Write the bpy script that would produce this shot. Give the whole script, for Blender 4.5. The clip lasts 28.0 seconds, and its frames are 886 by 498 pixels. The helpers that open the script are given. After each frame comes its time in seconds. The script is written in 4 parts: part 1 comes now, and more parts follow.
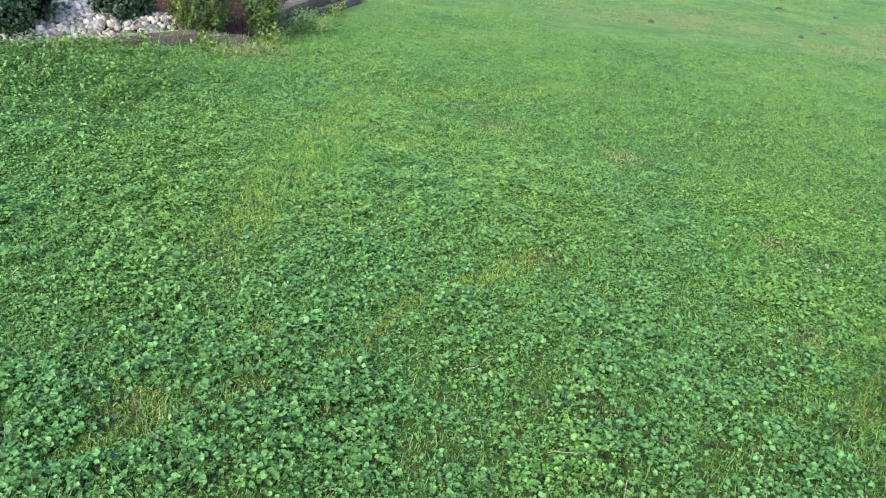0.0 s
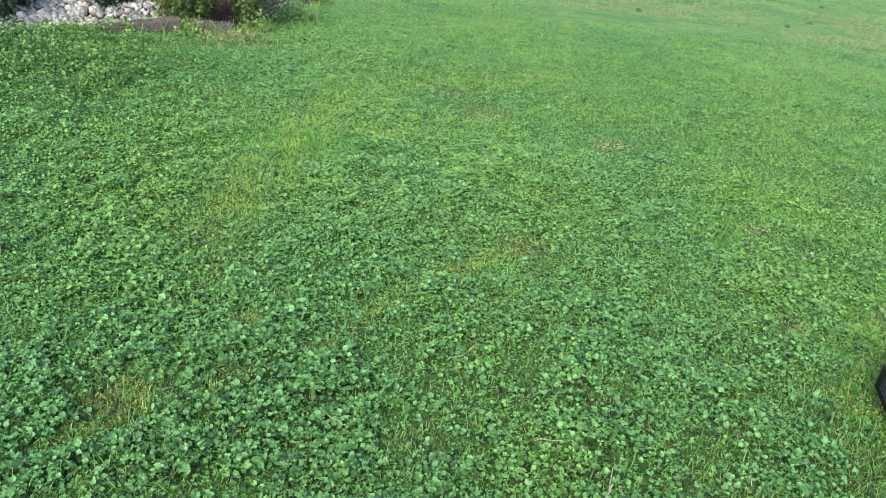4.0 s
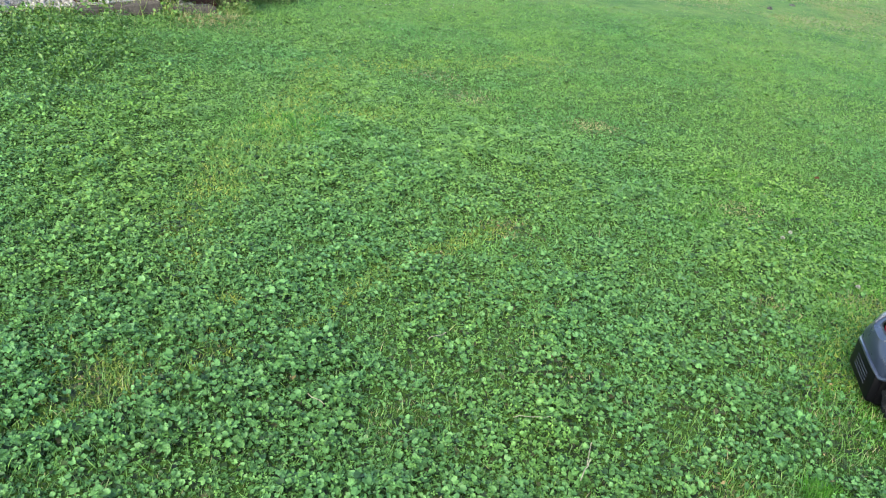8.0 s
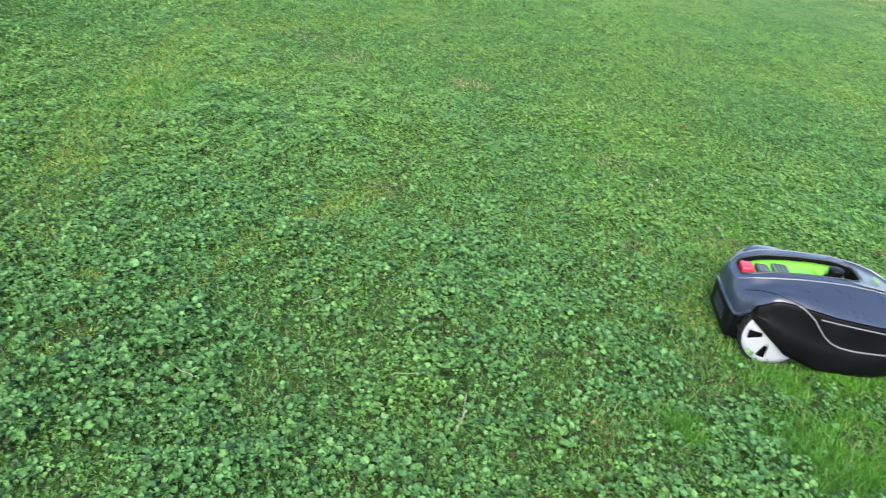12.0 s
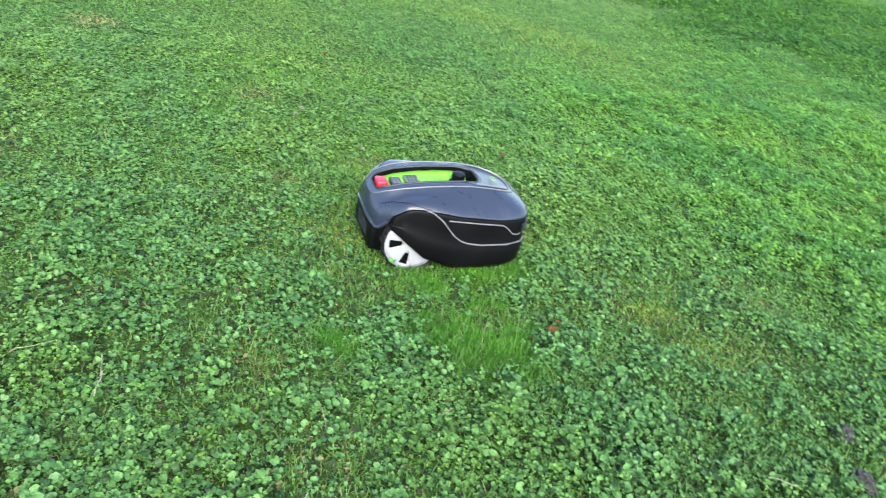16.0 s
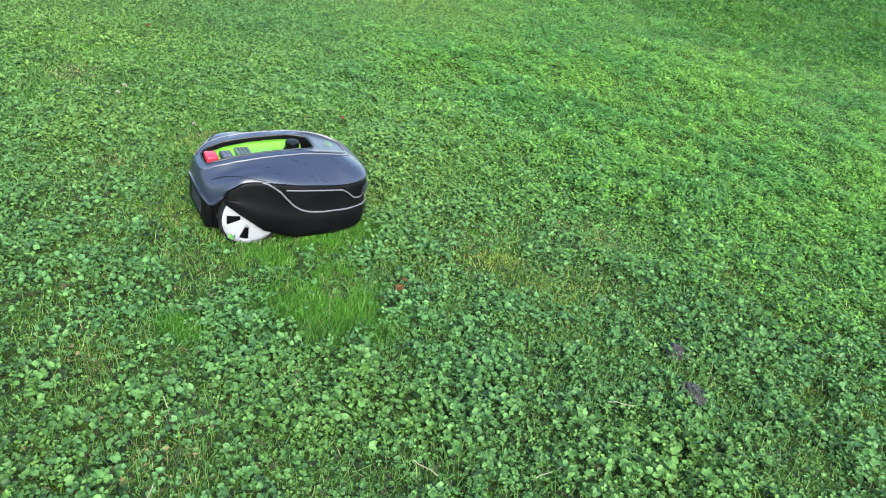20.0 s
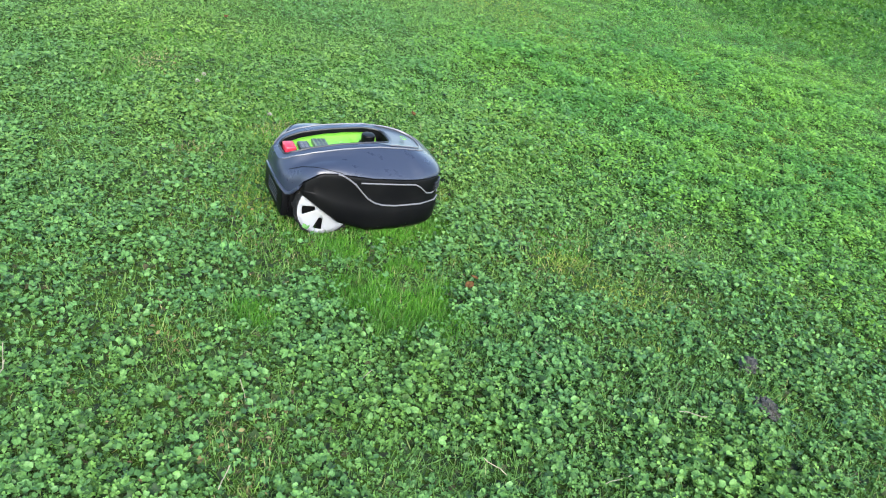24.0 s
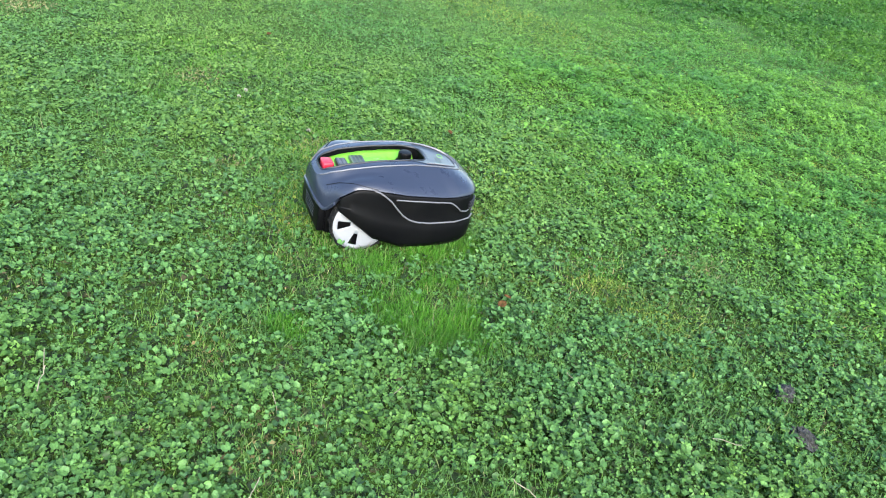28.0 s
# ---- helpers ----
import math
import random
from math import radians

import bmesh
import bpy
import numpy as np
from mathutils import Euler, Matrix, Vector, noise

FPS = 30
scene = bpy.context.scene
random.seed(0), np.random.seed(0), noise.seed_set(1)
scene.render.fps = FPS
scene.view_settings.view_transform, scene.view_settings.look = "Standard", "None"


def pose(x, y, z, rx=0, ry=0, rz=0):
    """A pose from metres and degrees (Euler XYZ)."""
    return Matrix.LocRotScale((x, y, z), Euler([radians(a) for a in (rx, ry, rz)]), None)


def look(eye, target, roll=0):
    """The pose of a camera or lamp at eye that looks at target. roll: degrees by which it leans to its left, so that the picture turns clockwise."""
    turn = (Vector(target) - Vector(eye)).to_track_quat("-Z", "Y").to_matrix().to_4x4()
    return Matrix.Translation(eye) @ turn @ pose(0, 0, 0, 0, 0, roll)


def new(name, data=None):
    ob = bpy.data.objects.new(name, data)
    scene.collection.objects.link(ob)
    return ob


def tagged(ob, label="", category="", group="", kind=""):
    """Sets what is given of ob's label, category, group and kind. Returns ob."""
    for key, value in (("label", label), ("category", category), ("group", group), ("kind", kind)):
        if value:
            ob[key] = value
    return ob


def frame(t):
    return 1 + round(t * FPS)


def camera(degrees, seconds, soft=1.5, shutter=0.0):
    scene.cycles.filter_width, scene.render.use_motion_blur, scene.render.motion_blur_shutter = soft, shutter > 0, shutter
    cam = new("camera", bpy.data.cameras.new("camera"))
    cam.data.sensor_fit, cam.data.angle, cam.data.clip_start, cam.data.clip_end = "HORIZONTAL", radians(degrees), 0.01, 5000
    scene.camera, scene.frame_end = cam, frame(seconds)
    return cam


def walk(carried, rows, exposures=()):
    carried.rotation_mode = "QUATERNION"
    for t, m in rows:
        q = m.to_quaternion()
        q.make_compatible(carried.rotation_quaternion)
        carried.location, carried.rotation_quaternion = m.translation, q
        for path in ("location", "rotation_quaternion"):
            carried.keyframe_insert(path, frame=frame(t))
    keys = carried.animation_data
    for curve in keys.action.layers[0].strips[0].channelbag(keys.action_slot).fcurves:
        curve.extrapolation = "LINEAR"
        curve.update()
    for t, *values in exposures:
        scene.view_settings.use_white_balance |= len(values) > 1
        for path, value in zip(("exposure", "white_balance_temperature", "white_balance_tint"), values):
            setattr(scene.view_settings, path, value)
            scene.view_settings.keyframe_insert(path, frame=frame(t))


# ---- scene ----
cam = camera(59.8, 28.0, soft=1.0, shutter=0.9)
PATH = [
    (0, (-0.276, -0.154, 1.481), (-0.241, 1.655, 0.628), 6.4),
    (0.5, (-0.275, -0.152, 1.479), (-0.235, 1.656, 0.625), 6.5),
    (1, (-0.273, -0.15, 1.478), (-0.227, 1.656, 0.622), 6.6),
    (1.5, (-0.272, -0.15, 1.48), (-0.22, 1.655, 0.621), 6.7),
    (2, (-0.27, -0.146, 1.476), (-0.214, 1.659, 0.616), 6.7),
    (2.5, (-0.27, -0.145, 1.475), (-0.21, 1.658, 0.612), 6.8),
    (3, (-0.271, -0.142, 1.473), (-0.209, 1.659, 0.607), 6.8),
    (3.5, (-0.269, -0.141, 1.47), (-0.204, 1.658, 0.6), 6.8),
    (5.5, (-0.271, -0.154, 1.47), (-0.191, 1.639, 0.587), 6.8),
    (6, (-0.263, -0.155, 1.469), (-0.182, 1.635, 0.582), 6.8),
    (6.5, (-0.26, -0.157, 1.468), (-0.175, 1.632, 0.577), 6.7),
    (7, (-0.256, -0.157, 1.467), (-0.164, 1.628, 0.571), 6.8),
    (7.5, (-0.249, -0.158, 1.461), (-0.15, 1.626, 0.562), 6.8),
    (8, (-0.245, -0.157, 1.46), (-0.138, 1.623, 0.556), 6.9),
    (8.5, (-0.241, -0.155, 1.458), (-0.122, 1.617, 0.538), 6.7),
    (9, (-0.233, -0.153, 1.455), (-0.1, 1.614, 0.527), 6.8),
    (9.5, (-0.223, -0.152, 1.454), (-0.069, 1.612, 0.525), 7.1),
    (10, (-0.212, -0.153, 1.452), (-0.029, 1.607, 0.52), 7.2),
    (10.5, (-0.2, -0.155, 1.454), (0.022, 1.597, 0.515), 7.3),
    (11, (-0.185, -0.152, 1.455), (0.083, 1.59, 0.511), 7.5),
    (11.5, (-0.171, -0.154, 1.453), (0.145, 1.578, 0.504), 7.7),
    (13.5, (-0.099, -0.16, 1.438), (0.507, 1.476, 0.462), 9.9),
    (14, (-0.074, -0.171, 1.442), (0.632, 1.428, 0.47), 10.9),
    (14.5, (-0.048, -0.184, 1.443), (0.77, 1.364, 0.476), 11.7),
    (15, (-0.023, -0.194, 1.442), (0.905, 1.292, 0.477), 12.3),
    (15.5, (0.002, -0.203, 1.443), (1.018, 1.223, 0.476), 12.5),
    (16, (0.023, -0.215, 1.448), (1.098, 1.159, 0.471), 12.1),
    (16.5, (0.035, -0.227, 1.452), (1.136, 1.12, 0.466), 11.7),
    (17, (0.061, -0.246, 1.454), (1.226, 1.048, 0.469), 11.8),
    (17.5, (0.086, -0.271, 1.471), (1.325, 0.955, 0.49), 12.0),
    (18, (0.105, -0.292, 1.482), (1.398, 0.876, 0.5), 11.7),
    (18.5, (0.112, -0.294, 1.479), (1.415, 0.857, 0.49), 11.1),
    (19, (0.114, -0.293, 1.484), (1.425, 0.841, 0.487), 11.2),
    (19.5, (0.111, -0.288, 1.483), (1.422, 0.842, 0.48), 11.3),
    (20, (0.11, -0.284, 1.478), (1.416, 0.847, 0.47), 11.5),
    (20.5, (0.107, -0.274, 1.475), (1.414, 0.852, 0.463), 11.7),
    (22.5, (0.078, -0.24, 1.453), (1.34, 0.925, 0.43), 12.4),
    (23, (0.069, -0.237, 1.451), (1.312, 0.946, 0.424), 12.2),
    (23.5, (0.059, -0.233, 1.449), (1.282, 0.97, 0.421), 12.0),
    (24, (0.055, -0.236, 1.455), (1.266, 0.977, 0.425), 12.1),
    (24.5, (0.053, -0.24, 1.452), (1.25, 0.988, 0.424), 12.1),
    (25, (0.051, -0.24, 1.452), (1.234, 1.002, 0.424), 12.0),
    (25.5, (0.05, -0.24, 1.452), (1.222, 1.016, 0.427), 12.0),
    (26, (0.052, -0.237, 1.453), (1.215, 1.029, 0.431), 11.9),
    (26.5, (0.05, -0.238, 1.454), (1.205, 1.036, 0.434), 11.9),
    (27, (0.049, -0.241, 1.454), (1.203, 1.04, 0.439), 11.8),
    (27.5, (0.048, -0.24, 1.455), (1.202, 1.045, 0.445), 11.9),
    (28, (0.05, -0.238, 1.459), (1.203, 1.05, 0.452), 11.9),
]
EXPOSURES = [(0.0, 2.46, 6500, 10), (6.0, 2.45, 6500, 10), (10.0, 2.42, 6500, 10), (14.0, 2.42, 6500, 10), (15.0, 2.54, 6500, 10), (17.0, 2.56, 6500, 10), (18.5, 2.5, 6500, 10), (28.0, 2.52, 6500, 10)]
walk(cam, [(t, look(eye, target, roll)) for t, eye, target, roll in PATH], EXPOSURES)

# ---- world, sun, exposure ----
world = bpy.data.worlds.new("World")
scene.world = world
world.use_nodes = True
wn = world.node_tree.nodes
sky = wn.new("ShaderNodeTexSky")
sky.sky_type = "NISHITA"
sky.sun_disc = False
sky.sun_elevation = radians(38)
sky.sun_rotation = radians(204)
world.node_tree.links.new(sky.outputs[0], wn["Background"].inputs[0])
wn["Background"].inputs[1].default_value = 0.13
sun_data = bpy.data.lights.new("sun", "SUN")
sun_data.energy = 1.5
sun_data.angle = radians(40)
sun_data.color = (1.0, 0.96, 0.88)
sun = new("sun", sun_data)
sun.matrix_world = look((-4, -8, 7.6), (0, 1, 0))


# ---- materials ----
def nodes_of(name):
    m = bpy.data.materials.new(name)
    m.use_nodes = True
    return m, m.node_tree.nodes, m.node_tree.links, m.node_tree.nodes["Principled BSDF"]


def ramp(nodes, stops):
    r = nodes.new("ShaderNodeValToRGB")
    e = r.color_ramp.elements
    while len(e) < len(stops):
        e.new(0.5)
    for el, (pos, col) in zip(e, stops):
        el.position = pos
        el.color = (*col, 1)
    return r


def noise_node(nodes, links, scale, detail=3.0, coord=None, rough=0.6):
    n = nodes.new("ShaderNodeTexNoise")
    n.inputs["Scale"].default_value = scale
    n.inputs["Detail"].default_value = detail
    n.inputs["Roughness"].default_value = rough
    if coord is not None:
        links.new(coord, n.inputs["Vector"])
    return n


def mix_col(nodes, links, fac, a, b, mode="MIX"):
    m = nodes.new("ShaderNodeMix")
    m.data_type = "RGBA"
    m.blend_type = mode
    for sock, v in ((m.inputs[0], fac), (m.inputs[6], a), (m.inputs[7], b)):
        if isinstance(v, (int, float)):
            sock.default_value = v
        elif isinstance(v, tuple):
            sock.default_value = (*v, 1)
        else:
            links.new(v, sock)
    return m.outputs[2]


def leaf_material(name, stops, warm, cool, rough=0.5, thin=0.3, patch=0.55, vein=(170.0, 0.16), clump=(5.0, 0.28), sheen=0.35):
    """Leaves: each its own tone, with broad warmer and cooler patches over the lawn."""
    m, n, l, b = nodes_of(name)
    geo = n.new("ShaderNodeNewGeometry")
    tone = ramp(n, stops)
    l.new(geo.outputs["Random Per Island"], tone.inputs[0])
    big = noise_node(n, l, patch, 4, geo.outputs["Position"])
    side = ramp(n, [(0.38, cool), (0.5, (1, 1, 1)), (0.62, warm)])
    l.new(big.outputs[0], side.inputs[0])
    mid = noise_node(n, l, clump[0], 3, geo.outputs["Position"])
    k = clump[1]
    midr = ramp(n, [(0.3, (1 - k, 1 - 0.85 * k, 1 - 0.7 * k)), (0.7, (1 + k, 1 + 0.8 * k, 1 + 0.2 * k))])
    l.new(mid.outputs[0], midr.inputs[0])
    c = mix_col(n, l, 1.0, tone.outputs[0], side.outputs[0], "MULTIPLY")
    c = mix_col(n, l, 1.0, c, midr.outputs[0], "MULTIPLY")
    grain = noise_node(n, l, vein[0], 3, geo.outputs["Position"], 0.7)
    k = vein[1]
    veinr = ramp(n, [(0.35, (1 - k, 1 - 0.95 * k, 1 - k)), (0.65, (1 + k, 1 + 0.9 * k, 1 + 0.7 * k))])
    l.new(grain.outputs[0], veinr.inputs[0])
    c = mix_col(n, l, 1.0, c, veinr.outputs[0], "MULTIPLY")
    l.new(c, b.inputs["Base Color"])
    b.inputs["Roughness"].default_value = rough
    b.inputs["Specular IOR Level"].default_value = sheen
    tr = n.new("ShaderNodeBsdfTranslucent")
    l.new(c, tr.inputs["Color"])
    mx = n.new("ShaderNodeMixShader")
    mx.inputs[0].default_value = thin
    out = n["Material Output"]
    l.new(b.outputs[0], mx.inputs[1])
    l.new(tr.outputs[0], mx.inputs[2])
    l.new(mx.outputs[0], out.inputs["Surface"])
    return m


def rough_material(name, stops, scale, rough, bump, fine=90.0, spec=0.3, metal=0.0):
    """Two-scale mottled surface with relief."""
    m, n, l, b = nodes_of(name)
    co = n.new("ShaderNodeTexCoord")
    a = noise_node(n, l, scale, 5, co.outputs["Object"])
    r = ramp(n, stops)
    l.new(a.outputs[0], r.inputs[0])
    f = noise_node(n, l, fine, 4, co.outputs["Object"])
    fr = ramp(n, [(0.3, (0.75, 0.75, 0.75)), (0.7, (1.2, 1.2, 1.2))])
    l.new(f.outputs[0], fr.inputs[0])
    l.new(mix_col(n, l, 1.0, r.outputs[0], fr.outputs[0], "MULTIPLY"), b.inputs["Base Color"])
    b.inputs["Roughness"].default_value = rough
    b.inputs["Specular IOR Level"].default_value = spec
    b.inputs["Metallic"].default_value = metal
    bp = n.new("ShaderNodeBump")
    bp.inputs["Strength"].default_value = bump
    bp.inputs["Distance"].default_value = 0.01
    l.new(f.outputs[0], bp.inputs["Height"])
    l.new(bp.outputs[0], b.inputs["Normal"])
    return m


def plastic(name, col, rough, grain=0.06, spec=0.5, dust=(0.25, 0.25, 0.2), dusty=0.08):
    """Moulded plastic with fine grain and a little dust."""
    m, n, l, b = nodes_of(name)
    co = n.new("ShaderNodeTexCoord")
    d = noise_node(n, l, 9.0, 6, co.outputs["Object"], 0.7)
    dr = ramp(n, [(0.45, (0, 0, 0)), (0.8, (1, 1, 1))])
    l.new(d.outputs[0], dr.inputs[0])
    mul = n.new("ShaderNodeMath")
    mul.operation = "MULTIPLY"
    mul.inputs[1].default_value = dusty
    l.new(dr.outputs[0], mul.inputs[0])
    l.new(mix_col(n, l, mul.outputs[0], col, dust), b.inputs["Base Color"])
    rr = n.new("ShaderNodeMapRange")
    rr.inputs[3].default_value = rough - 0.06
    rr.inputs[4].default_value = rough + 0.1
    l.new(d.outputs[0], rr.inputs[0])
    l.new(rr.outputs[0], b.inputs["Roughness"])
    b.inputs["Specular IOR Level"].default_value = spec
    g = noise_node(n, l, 700.0, 2, co.outputs["Object"])
    bp = n.new("ShaderNodeBump")
    bp.inputs["Strength"].default_value = grain
    bp.inputs["Distance"].default_value = 0.001
    l.new(g.outputs[0], bp.inputs["Height"])
    l.new(bp.outputs[0], b.inputs["Normal"])
    return m


DEEP = leaf_material("deep_grass", [(0.0, (0.028, 0.099, 0.012)), (0.5, (0.047, 0.139, 0.018)), (1.0, (0.071, 0.182, 0.026))],
                     (1.15, 1.06, 0.85), (0.8, 0.9, 1.1), 0.75, 0.4, 0.8, (90.0, 0.10), (7.0, 0.38))
CLOVER = leaf_material("clover_leaf", [(0.0, (0.014, 0.037, 0.008)), (0.2, (0.057, 0.140, 0.032)), (0.6, (0.079, 0.183, 0.043)), (1.0, (0.092, 0.203, 0.054))],
                       (1.16, 1.07, 0.80), (0.88, 0.97, 1.08), 0.58, 0.18, 0.9, (190.0, 0.26), (19.0, 0.26), 0.25)
MEADOW = leaf_material("mown_clover", [(0.0, (0.090, 0.192, 0.043)), (0.4, (0.111, 0.226, 0.051)), (1.0, (0.134, 0.256, 0.062))],
                       (1.14, 1.05, 0.82), (0.80, 0.92, 1.10), 0.65, 0.32, 0.8, (90.0, 0.08), (12.0, 0.34))
LUSH = leaf_material("lush_clover", [(0.0, (0.059, 0.166, 0.026)), (0.35, (0.104, 0.259, 0.040)), (1.0, (0.124, 0.290, 0.048))],
                     (1.16, 1.06, 0.90), (0.72, 0.84, 1.02), 0.65, 0.36, 1.1, (90.0, 0.08), (11.0, 0.36))
PALEGRASS = leaf_material("far_grass", [(0.0, (0.088, 0.172, 0.046)), (0.5, (0.100, 0.190, 0.051)), (1.0, (0.114, 0.206, 0.058))],
                          (1.14, 1.04, 0.94), (0.76, 0.90, 1.06), 0.8, 0.35, 0.45, (40.0, 0.06), (2.2, 0.34))
IVY = leaf_material("ivy_leaf", [(0.0, (0.012, 0.033, 0.008)), (0.2, (0.052, 0.133, 0.035)), (0.7, (0.076, 0.177, 0.051)), (1.0, (0.085, 0.191, 0.059))],
                    (1.12, 1.06, 0.84), (0.92, 0.98, 1.0), 0.55, 0.16, 0.9, (150.0, 0.30), (21.0, 0.26), 0.28)
# near-black low leaves: shade between the leaves above is put into their colour
UNDER_SHADE = leaf_material("undergrowth_shade_leaf", [(0.0, (0.005, 0.013, 0.003)), (0.8, (0.024, 0.052, 0.010)), (1.0, (0.060, 0.056, 0.026))], (1.1, 1.0, 0.9), (0.9, 1.0, 1.0), 0.8, 0.15)
GRASS = leaf_material("grass_blade", [(0.0, (0.096, 0.208, 0.044)), (0.5, (0.110, 0.232, 0.052)), (1.0, (0.126, 0.252, 0.061))],
                      (1.08, 1.02, 0.92), (0.80, 0.92, 1.06), 0.7, 0.42, 0.8, (90.0, 0.06), (5.0, 0.22))
TURF = leaf_material("turf_blade", [(0.0, (0.050, 0.118, 0.022)), (0.5, (0.080, 0.176, 0.035)), (0.95, (0.120, 0.228, 0.050)), (1.0, (0.25, 0.24, 0.12))],
                     (1.2, 1.08, 0.8), (0.88, 0.95, 1.05), 0.5, 0.3)
SUNNY = leaf_material("sunny_grass", [(0.0, (0.180, 0.255, 0.042)), (0.5, (0.220, 0.290, 0.056)), (1.0, (0.270, 0.320, 0.080))],
                      (1.12, 1.03, 0.9), (0.86, 0.96, 1.0), 0.7, 0.4, 1.2, (90.0, 0.08), (8.0, 0.24))
# low leaves toned darker than those above, for shade in the gaps
LOW = leaf_material("low_leaf", [(0.0, (0.030, 0.074, 0.014)), (0.7, (0.060, 0.134, 0.025)), (1.0, (0.080, 0.150, 0.034))], (1.1, 1.0, 0.9), (0.9, 1.0, 1.0), 0.8, 0.2)
FRESH = leaf_material("fresh_grass", [(0.0, (0.030, 0.128, 0.009)), (0.5, (0.064, 0.218, 0.016)), (1.0, (0.100, 0.270, 0.027))],
                      (1.1, 1.05, 0.9), (0.95, 0.97, 1.0), 0.6, 0.35)
WEED = leaf_material("weed_leaf", [(0.0, (0.030, 0.080, 0.016)), (0.5, (0.064, 0.146, 0.030)), (1.0, (0.094, 0.180, 0.044))],
                     (1.15, 1.08, 0.8), (0.85, 0.95, 1.0), 0.5, 0.3)
RANK = leaf_material("rank_grass", [(0.0, (0.085, 0.155, 0.036)), (0.6, (0.14, 0.225, 0.056)), (1.0, (0.22, 0.26, 0.10))],
                     (1.15, 1.05, 0.85), (0.9, 0.97, 1.0), 0.6, 0.3)
STRAW = leaf_material("dry_grass", [(0.0, (0.13, 0.125, 0.050)), (0.5, (0.21, 0.200, 0.095)), (1.0, (0.31, 0.29, 0.17))],
                      (1.1, 1.0, 0.85), (0.9, 0.95, 1.0), 0.7, 0.2)
THATCH = leaf_material("dead_thatch", [(0.0, (0.060, 0.046, 0.020)), (0.6, (0.125, 0.094, 0.040)), (1.0, (0.21, 0.175, 0.085))], (1.1, 1.0, 0.9), (0.9, 1.0, 1.0), 0.85, 0.1)
WORN = leaf_material("worn_grass", [(0.0, (0.125, 0.150, 0.066)), (0.5, (0.142, 0.165, 0.076)), (1.0, (0.165, 0.178, 0.090))], (1.08, 1.0, 0.9), (0.92, 0.97, 1.0), 0.8, 0.2, 0.4, (40.0, 0.08), (2.0, 0.15))
SHRUB = leaf_material("shrub_leaf", [(0.0, (0.004, 0.013, 0.005)), (0.6, (0.008, 0.027, 0.009)), (1.0, (0.022, 0.051, 0.018))],
                      (1.1, 1.0, 0.8), (0.9, 0.97, 1.1), 0.55, 0.12)
CEDAR = leaf_material("cedar_frond", [(0.0, (0.006, 0.015, 0.003)), (0.5, (0.026, 0.060, 0.009)), (0.92, (0.086, 0.142, 0.021)), (1.0, (0.085, 0.060, 0.030))],
                      (1.15, 1.05, 0.7), (0.85, 0.95, 1.0), 0.6, 0.2, 2.5)
BARK = rough_material("bark", [(0.3, (0.05, 0.035, 0.025)), (0.7, (0.12, 0.09, 0.07))], 14, 0.9, 0.8)
TIMBER = rough_material("weathered_timber", [(0.3, (0.040, 0.034, 0.027)), (0.6, (0.082, 0.071, 0.058)), (0.8, (0.140, 0.125, 0.104))], 7, 0.95, 0.9, 60, 0.08)
MULCH = rough_material("mulch", [(0.3, (0.014, 0.006, 0.004)), (0.7, (0.055, 0.021, 0.013))], 16, 0.95, 1.0, 70, 0.05)
SOIL = rough_material("molehill_soil", [(0.3, (0.034, 0.034, 0.030)), (0.7, (0.105, 0.104, 0.096))], 45, 0.98, 1.0, 160, 0.05)
STRAW_PALE = rough_material("dry_stalk", [(0.3, (0.15, 0.14, 0.09)), (0.7, (0.24, 0.22, 0.15))], 30, 0.8, 0.3)
DEADLEAF = rough_material("dead_leaf", [(0.3, (0.045, 0.023, 0.008)), (0.7, (0.105, 0.055, 0.020))], 40, 0.8, 0.4, 90.0, 0.1)
PETAL = rough_material("clover_flower", [(0.3, (0.19, 0.19, 0.14)), (0.7, (0.28, 0.28, 0.23))], 200, 0.8, 0.3)

STONE, n_, l_, b_ = nodes_of("landscape_stone")
oi = n_.new("ShaderNodeObjectInfo")
tone_ = ramp(n_, [(0.0, (0.09, 0.088, 0.085)), (0.4, (0.18, 0.176, 0.17)), (0.7, (0.27, 0.265, 0.26)), (0.9, (0.33, 0.29, 0.24)), (1.0, (0.42, 0.415, 0.40))])
l_.new(oi.outputs["Random"], tone_.inputs[0])
tc_ = n_.new("ShaderNodeTexCoord")
sn_ = noise_node(n_, l_, 18, 6, tc_.outputs["Object"])
sr_ = ramp(n_, [(0.3, (0.68, 0.66, 0.63)), (0.7, (1.12, 1.12, 1.12))])
l_.new(sn_.outputs[0], sr_.inputs[0])
l_.new(mix_col(n_, l_, 1.0, tone_.outputs[0], sr_.outputs[0], "MULTIPLY"), b_.inputs["Base Color"])
b_.inputs["Roughness"].default_value = 0.85
sb_ = n_.new("ShaderNodeBump")
sb_.inputs["Strength"].default_value = 0.6
sb_.inputs["Distance"].default_value = 0.01
l_.new(sn_.outputs[0], sb_.inputs["Height"])
l_.new(sb_.outputs[0], b_.inputs["Normal"])

GRAVEL = leaf_material("gravel", [(0.0, (0.06, 0.055, 0.05)), (0.5, (0.16, 0.156, 0.15)), (0.9, (0.25, 0.242, 0.235)), (1.0, (0.34, 0.31, 0.27))], (1.05, 1.0, 0.95), (0.95, 1.0, 1.03), 0.85, 0.0)

